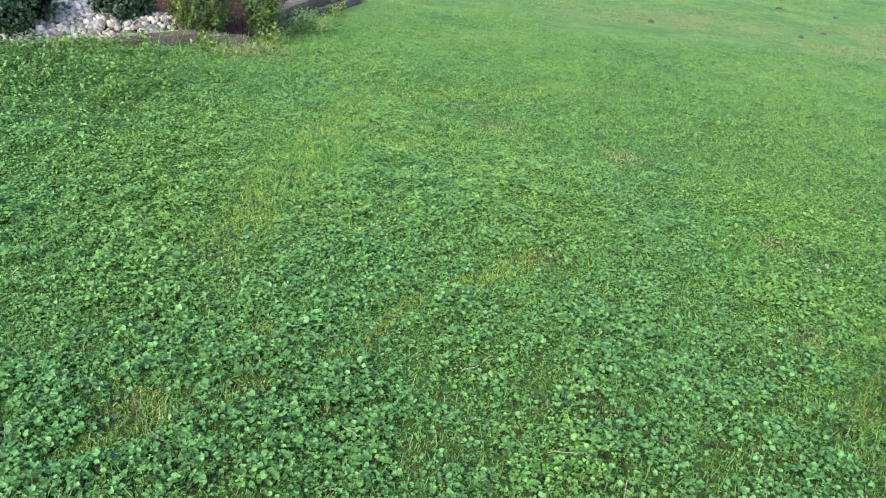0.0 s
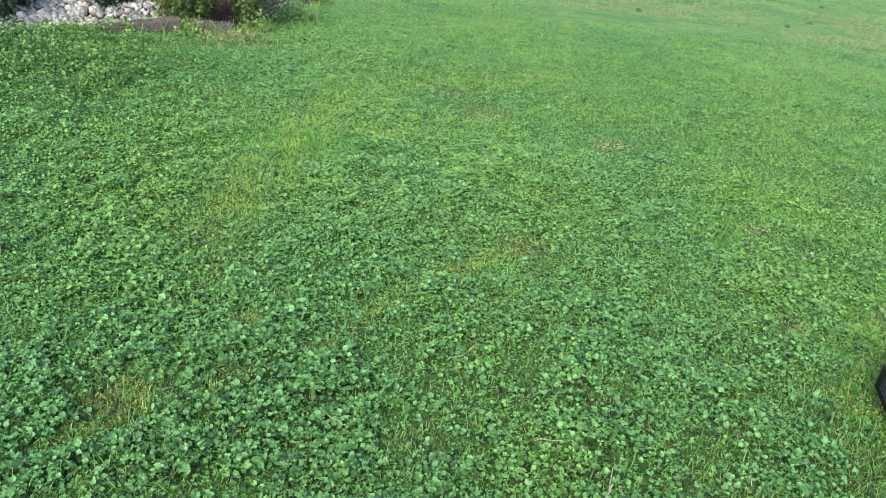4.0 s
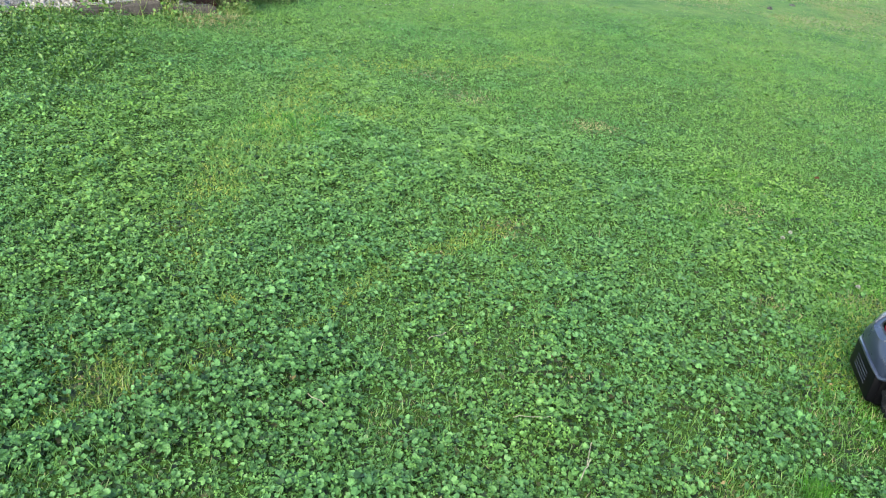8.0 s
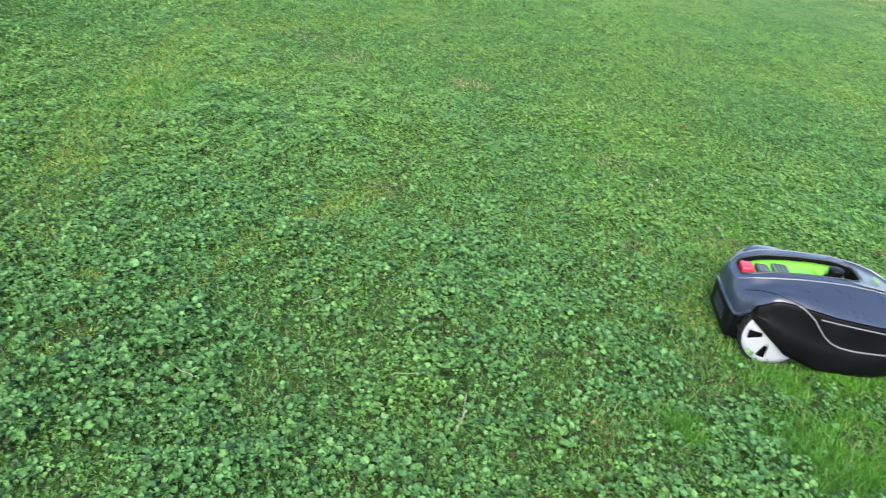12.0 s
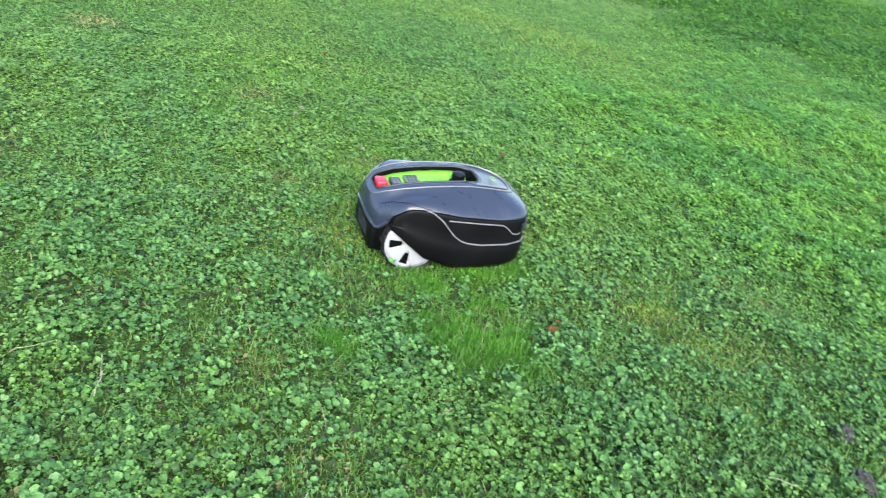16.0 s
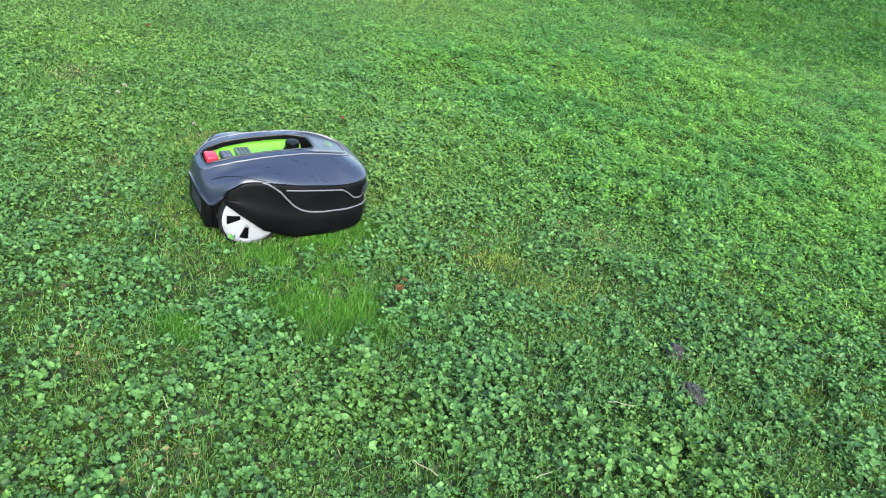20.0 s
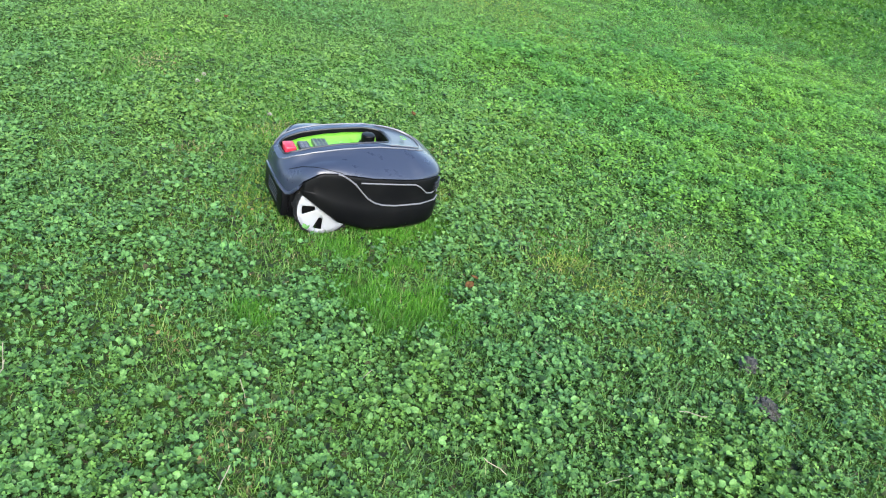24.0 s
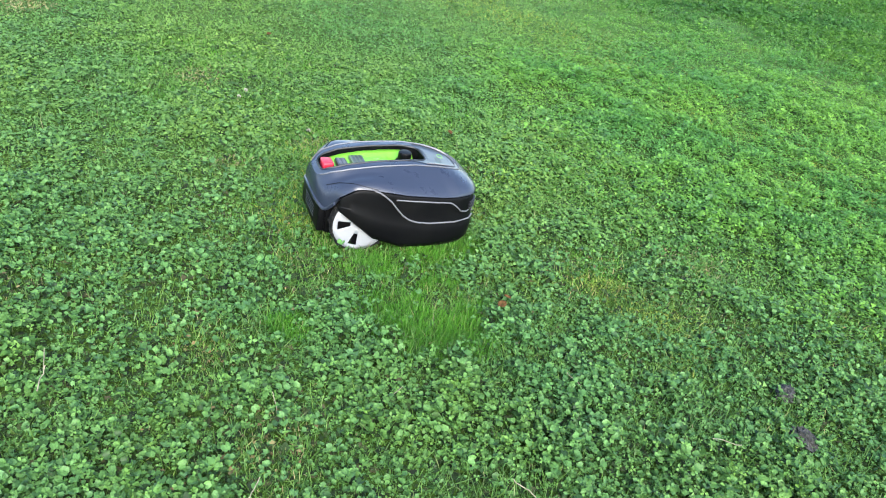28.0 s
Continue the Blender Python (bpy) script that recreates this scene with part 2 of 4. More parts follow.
# the soil and thatch under the sward, with the tones of the lawn further off; shade between leaves is put into the
# near colour
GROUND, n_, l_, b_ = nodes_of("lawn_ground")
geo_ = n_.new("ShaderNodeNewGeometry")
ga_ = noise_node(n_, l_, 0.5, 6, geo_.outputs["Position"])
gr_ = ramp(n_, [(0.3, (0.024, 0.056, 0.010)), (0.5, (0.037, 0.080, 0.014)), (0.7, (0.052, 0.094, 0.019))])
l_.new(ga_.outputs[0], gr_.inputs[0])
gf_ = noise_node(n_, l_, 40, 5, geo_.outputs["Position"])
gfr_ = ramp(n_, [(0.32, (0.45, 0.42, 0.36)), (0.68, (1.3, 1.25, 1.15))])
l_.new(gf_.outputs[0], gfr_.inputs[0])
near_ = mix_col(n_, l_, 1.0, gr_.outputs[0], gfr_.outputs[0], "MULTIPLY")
# turf tone with the blades' self-shading put into its colour
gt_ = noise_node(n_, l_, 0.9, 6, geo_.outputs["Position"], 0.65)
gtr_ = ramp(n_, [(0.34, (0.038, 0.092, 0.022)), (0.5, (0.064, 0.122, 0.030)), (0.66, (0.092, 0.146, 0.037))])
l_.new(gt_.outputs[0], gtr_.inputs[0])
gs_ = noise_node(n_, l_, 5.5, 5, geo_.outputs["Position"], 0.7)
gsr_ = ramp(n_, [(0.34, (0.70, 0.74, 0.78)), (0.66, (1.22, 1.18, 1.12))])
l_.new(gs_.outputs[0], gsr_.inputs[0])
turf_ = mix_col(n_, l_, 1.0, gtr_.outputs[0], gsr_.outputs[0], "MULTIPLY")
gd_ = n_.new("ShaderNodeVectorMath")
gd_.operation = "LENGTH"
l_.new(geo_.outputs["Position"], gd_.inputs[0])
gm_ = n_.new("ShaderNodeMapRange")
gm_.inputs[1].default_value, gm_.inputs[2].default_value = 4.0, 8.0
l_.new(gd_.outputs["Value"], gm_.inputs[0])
# dark soil tone within 4 m eases into the lighter turf tone at 8 m
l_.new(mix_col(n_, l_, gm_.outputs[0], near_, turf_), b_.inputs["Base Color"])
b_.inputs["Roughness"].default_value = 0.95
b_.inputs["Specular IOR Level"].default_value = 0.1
gb_ = n_.new("ShaderNodeBump")
gb_.inputs["Strength"].default_value = 1.0
gb_.inputs["Distance"].default_value = 0.02
l_.new(gf_.outputs[0], gb_.inputs["Height"])
l_.new(gb_.outputs[0], b_.inputs["Normal"])

SLATE = plastic("slate_plastic", (0.0160, 0.0210, 0.0360), 0.27, 0.05, 0.5, dusty=0.01)
BLACK = plastic("black_plastic", (0.0018, 0.0019, 0.0024), 0.42, 0.08, 0.09, dusty=0.01)
GREYP = plastic("grey_plastic", (0.009, 0.009, 0.011), 0.45, 0.08, 0.35, dusty=0.02)
SILVER = plastic("silver_trim", (0.085, 0.085, 0.092), 0.35, 0.03, dusty=0.03)
DECK = plastic("deck_plate", (0.020, 0.022, 0.026), 0.30, 0.02, 0.5, dusty=0.03)
LIME = plastic("lime_plastic", (0.13, 0.35, 0.03), 0.24, 0.03, dusty=0.03)
RED = plastic("red_plastic", (0.34, 0.012, 0.03), 0.38, 0.02, dusty=0.03)
RUBBER = plastic("tyre_rubber", (0.007, 0.007, 0.007), 0.75, 0.2, 0.2, dusty=0.03)
RIM = plastic("rim_plastic", (0.23, 0.235, 0.25), 0.42, 0.03, dust=(0.12, 0.13, 0.07), dusty=0.25)
PRINT = plastic("label_print", (0.03, 0.035, 0.04), 0.4, 0.0)
PRINTG = plastic("label_grey", (0.085, 0.12, 0.07), 0.45, 0.0)


# ---- helpers for building ----
def part(name, bm, material, parent=None, label="", smooth=False, angle=40):
    me = bpy.data.meshes.new(name)
    bmesh.ops.recalc_face_normals(bm, faces=bm.faces)
    if smooth:
        for f in bm.faces:
            f.smooth = True
        for e in bm.edges:
            if len(e.link_faces) == 2 and e.calc_face_angle(0) > radians(angle):
                e.smooth = False
    bm.to_mesh(me)
    bm.free()
    me.materials.append(material)
    ob = new(name, me)
    if parent is not None:
        ob.parent = parent
    if label:
        ob["label"] = label
    return ob


def box_bm(x0, x1, y0, y1, z0, z1, bevel=0.0, seg=2):
    bm = bmesh.new()
    bmesh.ops.create_cube(bm, size=1, matrix=Matrix.Translation(((x0 + x1) / 2, (y0 + y1) / 2, (z0 + z1) / 2)) @ Matrix.Diagonal((x1 - x0, y1 - y0, z1 - z0, 1)))
    if bevel:
        bmesh.ops.bevel(bm, geom=bm.edges[:], offset=bevel, segments=seg, affect="EDGES", profile=0.5)
    return bm


def tube_bm(pts, radius, sides=6, flat=1.0, closed=False):
    """A round bar along a line of points."""
    bm = bmesh.new()
    rings = []
    pts = [Vector(p) for p in pts]
    count = len(pts)
    for i, p in enumerate(pts):
        a = pts[(i - 1) % count] if closed or i else p
        b = pts[(i + 1) % count] if closed or i < count - 1 else p
        d = (b - a).normalized()
        side = d.cross(Vector((0, 0, 1)))
        side = side.normalized() if side.length > 1e-4 else Vector((1, 0, 0))
        up = side.cross(d)
        rings.append([bm.verts.new(p + radius * (math.cos(k * math.tau / sides) * side * flat + math.sin(k * math.tau / sides) * up)) for k in range(sides)])
    for i in range(count if closed else count - 1):
        r, s = rings[i], rings[(i + 1) % count]
        for k in range(sides):
            bm.faces.new((r[k], r[(k + 1) % sides], s[(k + 1) % sides], s[k]))
    if not closed:
        bm.faces.new(rings[0][::-1])
        bm.faces.new(rings[-1])
    return bm


def numpy_mesh(name, verts, faces_flat, per_face, material, smooth=False):
    """One mesh out of arrays: verts (n, 3), corner indices, and the corners of each face."""
    me = bpy.data.meshes.new(name)
    me.vertices.add(len(verts))
    me.vertices.foreach_set("co", np.ascontiguousarray(verts, np.float32).ravel())
    me.loops.add(len(faces_flat))
    me.loops.foreach_set("vertex_index", np.ascontiguousarray(faces_flat, np.int32))
    starts = np.concatenate([[0], np.cumsum(per_face)[:-1]]).astype(np.int32)
    me.polygons.add(len(per_face))
    me.polygons.foreach_set("loop_start", starts)
    if smooth:
        me.polygons.foreach_set("use_smooth", np.ones(len(per_face), bool))
    me.update(calc_edges=True)
    me.materials.append(material)
    return new(name, me)


def scatter_mesh(name, template, faces, mats, offsets, material, smooth=False):
    """Copies of a small template, each by its own 3x3 matrix and offset, in one mesh."""
    t = np.array(template, float)
    verts = np.einsum("nij,kj->nki", mats, t) + offsets[:, None, :]
    count, k = len(offsets), len(t)
    one = np.concatenate([np.array(f) for f in faces])
    flat = (one[None, :] + (np.arange(count) * k)[:, None]).ravel()
    per = np.tile([len(f) for f in faces], count)
    return numpy_mesh(name, verts.reshape(-1, 3), flat, per, material, smooth)


RNG = np.random.default_rng(7)
LATTICE = np.random.default_rng(3).random((8, 64, 64))


def field(x, y, size, layer):
    """Smooth value noise from 0 to 1, with lumps of that size."""
    u, v = x / size + 1000.0, y / size + 1000.0
    i, j = np.floor(u).astype(int), np.floor(v).astype(int)
    a, b = u - i, v - j
    a, b = a * a * (3 - 2 * a), b * b * (3 - 2 * b)
    g = LATTICE[layer]
    i0, i1, j0, j1 = i % 64, (i + 1) % 64, j % 64, (j + 1) % 64
    return (g[i0, j0] * (1 - a) + g[i1, j0] * a) * (1 - b) + (g[i0, j1] * (1 - a) + g[i1, j1] * a) * b


def spots(x, y, places):
    """How far inside any of some soft round patches (x, y, radius)."""
    best = np.zeros_like(x)
    for px, py, r in places:
        best = np.maximum(best, np.clip(1.4 - np.hypot(x - px, y - py) / r, 0, 1))
    return best


def strokes(x, y, lines):
    """How far inside any of some soft strips, each (half width, points along it)."""
    best = np.zeros_like(x)
    x, y = x + 0.30 * (field(x, y, 0.3, 1) - 0.5), y + 0.30 * (field(x, y, 0.3, 3) - 0.5)
    for w, pts in lines:
        for (ax, ay), (bx, by) in zip(pts, pts[1:]):
            u = np.clip(((x - ax) * (bx - ax) + (y - ay) * (by - ay)) / ((bx - ax) ** 2 + (by - ay) ** 2), 0, 1)
            best = np.maximum(best, np.clip(1.5 - np.hypot(x - ax - u * (bx - ax), y - ay - u * (by - ay)) / w, 0, 1))
    return best


def clumps(x, y):
    """Tufts and hollows of the sward, from 0 to 1."""
    return 0.45 * field(x, y, 0.05, 4) + 0.35 * field(x, y, 0.13, 7) + 0.2 * field(x, y, 0.35, 5)


# ---- the plan of the lawn ----
SUNNY_STRIPS = [(0.17, [(-1.0, 5.6), (-0.97, 4.6), (-0.98, 3.9), (-1.06, 3.3)]), (0.12, [(-1.06, 3.3), (-1.1, 2.9), (-1.08, 2.5)]), (0.16, [(-0.95, 4.5), (-0.5, 4.45)]),
                (0.045, [(0.33, 3.16), (0.0, 2.77), (-0.3, 2.4), (-0.55, 2.14), (-0.86, 2.1)]), (0.16, [(-0.9, 5.6), (-0.2, 5.9), (0.9, 6.3)]),
                (0.07, [(2.17, 0.86), (2.1, 1.16)]), (0.08, [(1.85, 1.75), (2.1, 1.46)]), (0.13, [(1.66, 2.5), (1.34, 2.02)]), (0.12, [(-1.06, 1.62), (-0.85, 1.8)])]
PALE_BAND = [(0.42, [(4.3, 5.6), (4.55, 4.2), (4.65, 3.0), (4.55, 2.0), (4.05, 0.6)])]
SHADY = [(3.8, 2.63, 0.2), (3.62, 1.29, 0.28), (3.2, 0.85, 0.22), (4.9, 3.3, 0.2), (-1.7, 2.6, 0.35), (-1.4, 2.45, 0.22), (-2.2, 3.45, 0.5), (0.25, 4.25, 0.3), (0.6, 4.0, 0.25), (1.9, 5.0, 0.35), (-0.15, 3.5, 0.22), (2.3, 3.3, 0.25), (1.3, 3.0, 0.2)]
EYE_X, EYE_Y = 0.0, -0.25
TUFTS = [(1.42, 1.25, 0.19), (1.30, 1.36, 0.10), (1.55, 1.42, 0.07), (1.62, 1.64, 0.11), (1.78, 1.62, 0.09), (1.40, 1.62, 0.09), (0.98, 1.40, 0.07)]
GRASSY = [(1.7, 2.75, 0.6), (2.2, 2.3, 0.42), (2.1, 3.3, 0.6), (1.35, 3.3, 0.35), (1.35, 2.1, 0.25), (1.55, 2.0, 0.25), (1.37, 1.72, 0.2), (1.75, 1.6, 0.22), (1.5, 1.62, 0.2), (1.35, 1.78, 0.2), (2.3, 1.6, 0.22), (2.05, 1.15, 0.14), (1.9, 0.8, 0.12), (1.2, 0.62, 0.12), (2.7, 1.9, 0.3), (3.1, 2.6, 0.4), (1.0, 2.3, 0.25), (0.3, 3.3, 0.35), (1.42, 1.25, 0.2), (1.62, 1.66, 0.2), (1.28, 1.62, 0.2), (1.75, 1.45, 0.2), (2.0, 1.95, 0.3), (1.55, 1.9, 0.25), (1.5, 2.3, 0.4), (1.9, 2.6, 0.4), (1.7, 3.2, 0.5), (-0.9, 4.2, 0.6), (-1.2, 3.0, 0.4), (0.6, 5.0, 0.9)]
DRY = [(1.24, 1.89, 0.11), (1.97, 1.84, 0.12), (0.73, 1.39, 0.10), (0.48, 0.98, 0.07), (0.66, 0.83, 0.06), (1.27, 1.83, 0.10), (1.16, 1.84, 0.09), (1.46, 3.49, 0.14), (1.23, 2.5, 0.12), (1.66, 2.24, 0.10), (0.11, 5.1, 0.20), (-0.13, 5.56, 0.18), (0.92, 4.66, 0.17), (0.24, 2.98, 0.12), (-0.1, 2.65, 0.10), (-0.47, 1.97, 0.10), (-0.82, 1.84, 0.12),
       (1.25, 1.87, 0.14), (1.6, 1.7, 0.12), (1.2, 1.68, 0.16), (2.17, 1.31, 0.2), (0.72, 1.43, 0.1), (0.73, 1.0, 0.14), (1.7, 2.6, 0.12), (2.2, 2.1, 0.14),
       (0.05, 1.19, 0.12), (-1.06, 1.63, 0.14), (2.6, 1.2, 0.2), (2.41, 0.9, 0.16), (-0.2, 1.6, 0.1), (-2.05, 6.6, 0.35), (0.3, 1.9, 0.14)]
MOLE = [(2.28, 0.49), (2.14, 0.335)]


def sward(count, r0, r1, a0, a1, power):
    """Random places in a fan of the lawn round the standpoint, thinner with distance."""
    u = RNG.random(count)
    k = 2 - power
    r = (r0**k + u * (r1**k - r0**k)) ** (1 / k) if abs(k) > 1e-6 else r0 * (r1 / r0) ** u
    a = np.radians(a0 + (a1 - a0) * RNG.random(count))
    return EYE_X + r * np.sin(a), EYE_Y + r * np.cos(a), r


def relief(x, y):
    """The height of the lawn's gentle unevenness."""
    near = np.clip((np.hypot(x, y) - 200) / -150, 0, 1)
    return (0.035 * (field(x, y, 1.3, 0) - 0.5) + 0.012 * (field(x, y, 0.35, 1) - 0.5)) * near


def bed_line(y):
    """The x of the border between lawn and planting bed."""
    return np.interp(y, [4.0, 5.0, 5.72, 6.02, 6.44, 6.8, 7.1, 7.7, 8.9, 10.3, 14.0], [-6.0, -4.4, -3.7, -3.42, -3.1, -2.45, -2.1, -1.95, -1.8, -1.55, -0.9])


def on_lawn(x, y):
    return (x > bed_line(y) + 0.02) | (y < 4.2)


def clover_share(x, y):
    r = np.hypot(x - EYE_X, y - EYE_Y)
    s = 0.94 - 0.06 * np.clip(r - 2.2, 0, 2.3) - 0.16 * np.clip(r - 4.5, 0, 3.5)
    s = s + 0.25 * np.clip((x - 2.0) / 1.5, 0, 1) * np.clip((4.5 - y) / 2, 0, 1)
    s = s + 0.65 * (field(x, y, 0.55, 2) - 0.5) + 0.45 * (field(x, y, 0.16, 3) - 0.5)
    return np.clip(s - 0.65 * spots(x, y, TUFTS) - 0.45 * spots(x, y, GRASSY) - 0.55 * spots(x, y, DRY) - 0.4 * strokes(x, y, SUNNY_STRIPS) + 0.4 * spots(x, y, SHADY), 0.03, 1)


MOWER = (1.596, 1.863, -15)


def under_mower(x, y):
    c, s = math.cos(radians(MOWER[2])), math.sin(radians(MOWER[2]))
    u, v = c * (x - MOWER[0]) + s * (y - MOWER[1]), c * (y - MOWER[1]) - s * (x - MOWER[0])
    return (np.abs(u) < 0.29) & (np.abs(v) < 0.225)


def frames_up(count, yaw, tilt, lean, size):
    """Rotation-scale matrices: spin by yaw, then tilt towards the lean direction."""
    c, s = np.cos(yaw), np.sin(yaw)
    zero, one = np.zeros(count), np.ones(count)
    spin = np.stack([np.stack([c, -s, zero], -1), np.stack([s, c, zero], -1), np.stack([zero, zero, one], -1)], 1)
    ax, ay = -np.sin(lean), np.cos(lean)
    ct, st = np.cos(tilt), np.sin(tilt)
    rot = np.stack([np.stack([ct + ax * ax * (1 - ct), ax * ay * (1 - ct), ay * st], -1),
                    np.stack([ax * ay * (1 - ct), ct + ay * ay * (1 - ct), -ax * st], -1),
                    np.stack([-ay * st, ax * st, ct], -1)], 1)
    return np.einsum("nij,njk->nik", rot, spin) * np.asarray(size)[:, None, None]


# ---- ground: one sheet to the horizon ----
def ground_sheet():
    fine = np.arange(-4.0, 9.01, 0.12)
    far = np.array([14, 22, 40, 80, 160, 400, 1200, 3000.0])
    gx = np.concatenate([-far[::-1], [-9, -6.5, -5], fine, [11]  , far])
    gy = np.concatenate([-far[::-1], [-9, -6.5, -5], fine, [11], far])
    gx, gy = np.unique(gx), np.unique(gy)
    xx, yy = np.meshgrid(gx, gy)
    zz = relief(xx, yy)
    v = np.stack([xx, yy, zz], -1).reshape(-1, 3)
    w, h = len(gx), len(gy)
    i = (np.arange(h - 1)[:, None] * w + np.arange(w - 1)[None, :]).ravel()
    quads = np.stack([i, i + 1, i + 1 + w, i + w], -1).ravel()
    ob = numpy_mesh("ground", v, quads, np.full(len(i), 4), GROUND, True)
    return tagged(ob, "green sloping lawn ground of soil and thatch, shade of the sward in its colour", "lawn", kind="structure")


ground_sheet()

# ---- the sward ----
DISC = [(0, -0.24, -0.06), (0.30, -0.48, 0.06), (0.50, -0.18, 0.34), (0.40, 0.24, 0.18), (0.20, 0.46, 0.20), (0, 0.34, -0.04), (-0.16, 0.47, 0.04), (-0.44, 0.26, 0.30), (-0.48, -0.16, 0.20), (-0.30, -0.45, 0.20)]
DISC_F = [(0, 1, 2, 3, 4, 5), (0, 5, 6, 7, 8, 9)]
LEAFLET = [(0, 0, 0), (0.33, 0.40, 0.10), (0.27, 0.84, 0.12), (0.0, 0.92, 0.03), (-0.27, 0.84, 0.12), (-0.33, 0.40, 0.10)]
LEAFLET_F = [(0, 1, 2, 3), (0, 3, 4, 5)]
PETAL5 = [(0, 0, 0), (0.38, 0.52, 0.24), (0.17, 0.94, 0.12), (-0.04, 0.82, 0.0), (-0.36, 0.58, 0.20)]
PETAL5_F = [(0, 1, 2, 3), (0, 3, 4)]
FLAKE = [(0, 0, 0), (0.34, 0.5, 0.12), (0, 1, 0.02), (-0.34, 0.5, 0.12)]
FLAKE_F = [(0, 1, 2, 3)]
CHIP = [(0, 0, 0), (0.42, 0.62, 0.10), (-0.36, 0.80, 0.06)]
CHIP_F = [(0, 1, 2)]


def trefoil():
    v, f = [], []
    for k in range(3):
        c, s = math.cos(k * math.tau / 3), math.sin(k * math.tau / 3)
        f += [tuple(i + len(v) for i in face) for face in PETAL5_F]
        v += [((x * c - y * s) * 0.56, (x * s + y * c) * 0.56, z * 0.56) for x, y, z in PETAL5]
    return v, f


def leaves(name, template, faces, count, r0, r1, power, size, high, material, label, mid_tilt=0.45, keep=clover_share, spread=(-44, 100), fade=(0.0, 0.1, 90, 91), gaps=0.0):
    x, y, r = sward(count, r0, r1, *spread, power)
    ok = (RNG.random(count) < keep(x, y) * np.interp(clumps(x, y), (0.38, 0.52), (1 - gaps, 1)) * np.interp(r, fade, (0, 1, 1, 0))) & on_lawn(x, y)
    ok &= ~under_mower(x, y)
    for mx, my in MOLE:
        ok &= np.hypot((x - mx) / 1.3, y - my) > 0.02
    x, y, r = x[ok], y[ok], r[ok]
    k = len(x)
    lumps = np.clip((clumps(x, y) - 0.28) / 0.44, 0, 1)
    s = (size[0] + (size[1] - size[0]) * RNG.random(k) ** 1.4) * (0.75 + 0.5 * lumps) * np.interp(r, (1.3, 3.0, 4.0), (1.02, 0.95, 1.0))
    z = relief(x, y) + (high[0] + (high[1] - high[0]) * RNG.random(k)) * (0.15 + 1.5 * lumps)
    m = frames_up(k, RNG.random(k) * math.tau, np.abs(RNG.normal(0, mid_tilt, k)), RNG.random(k) * math.tau, s)
    ob = scatter_mesh(name, template, faces, m, np.stack([x, y, z], -1), material)
    return tagged(ob, label, "ground cover", kind="stuff")


BLADE = [(-0.5, 0, 0), (0.5, 0, 0), (0.38, 0.12, 0.55), (-0.38, 0.12, 0.55), (0.0, 0.42, 1.0)]
BLADE_F = [(0, 1, 2, 3), (3, 2, 4)]
SPEAR = [(-0.5, 0, 0), (0.5, 0, 0), (0.0, 0.3, 1.0)]
SPEAR_F = [(0, 1, 2)]


def blades(name, count, r0, r1, power, width, tall, material, label, keep, lean=0.5, spread=(-44, 100), shape=(BLADE, BLADE_F), fade=(0.0, 0.1, 90, 91), gaps=0.0, flat=None):
    x, y, r = sward(count, r0, r1, *spread, power)
    ok = (RNG.random(count) < keep(x, y) * np.interp(clumps(x, y), (0.38, 0.52), (1 - gaps, 1)) * np.interp(r, fade, (0, 1, 1, 0))) & on_lawn(x, y)
    x, y = x[ok], y[ok]
    k = len(x)
    h = (tall[0] + (tall[1] - tall[0]) * RNG.random(k)) * (0.7 + 0.6 * field(x, y, 0.3, 6))
    w = width[0] + (width[1] - width[0]) * RNG.random(k)
    tilt = RNG.normal(flat, lean, k) if flat else np.abs(RNG.normal(0, lean, k))
    m = frames_up(k, RNG.random(k) * math.tau, np.clip(tilt, 0, 1.45), RNG.random(k) * math.tau, np.ones(k))
    m = m * np.stack([w, h, h], -1)[:, None, :]
    ob = scatter_mesh(name, *shape, m, np.stack([x, y, relief(x, y) - 0.003], -1), material)
    return tagged(ob, label, "grass", kind="stuff")


TREFOIL, TREFOIL_F = trefoil()
grassy = lambda x, y: np.clip(1.12 - clover_share(x, y), 0.12, 1)
dryish = lambda x, y: np.clip(spots(x, y, DRY) + 0.10 * (field(x, y, 0.5, 7) > 0.6) + 0.05 * np.clip((x - 1.1) / 0.5, 0, 1), 0.03, 1)
tufted = lambda x, y: spots(x, y, TUFTS) ** 1.3 * np.clip(2.8 * field(x, y, 0.05, 5) - 0.45, 0.05, 1)

NEAR, MIDDLE, FAR = (0.0, 0.1, 2.2, 4.3), (2.1, 4.0, 8.0, 11.0), (8.0, 11.0, 90, 91)
right = lambda x, y: np.clip((x - 1.7 - 0.25 * y + 0.8 * (field(x, y, 0.8, 6) - 0.5)) / 1.2, 0, 1)
lush = lambda x, y: right(x, y) * np.clip((4.0 - y + 0.2 * (x - 3) + 1.6 * (field(x, y, 0.9, 4) - 0.5)) / 1.3, 0, 1)
deep = lambda x, y: np.clip((x + 0.35 * (y - 3) - 6.9 + 1.4 * (field(x, y, 0.7, 5) - 0.5)) / 1.3, 0, 1) * (0.55 + 0.45 * (field(x, y, 0.5, 1) > 0.38)) * np.clip((8.5 - y) / 2.0, 0, 1)
round_about = lambda x, y: 1.0 * ((np.hypot(x - EYE_X, y - EYE_Y) < 0.95) | (np.degrees(np.arctan2(x - EYE_X, y - EYE_Y)) < -43) | (np.degrees(np.arctan2(x - EYE_X, y - EYE_Y)) > 99)) * np.clip(3.0 - 0.42 * np.hypot(x, y), 0.0, 1)
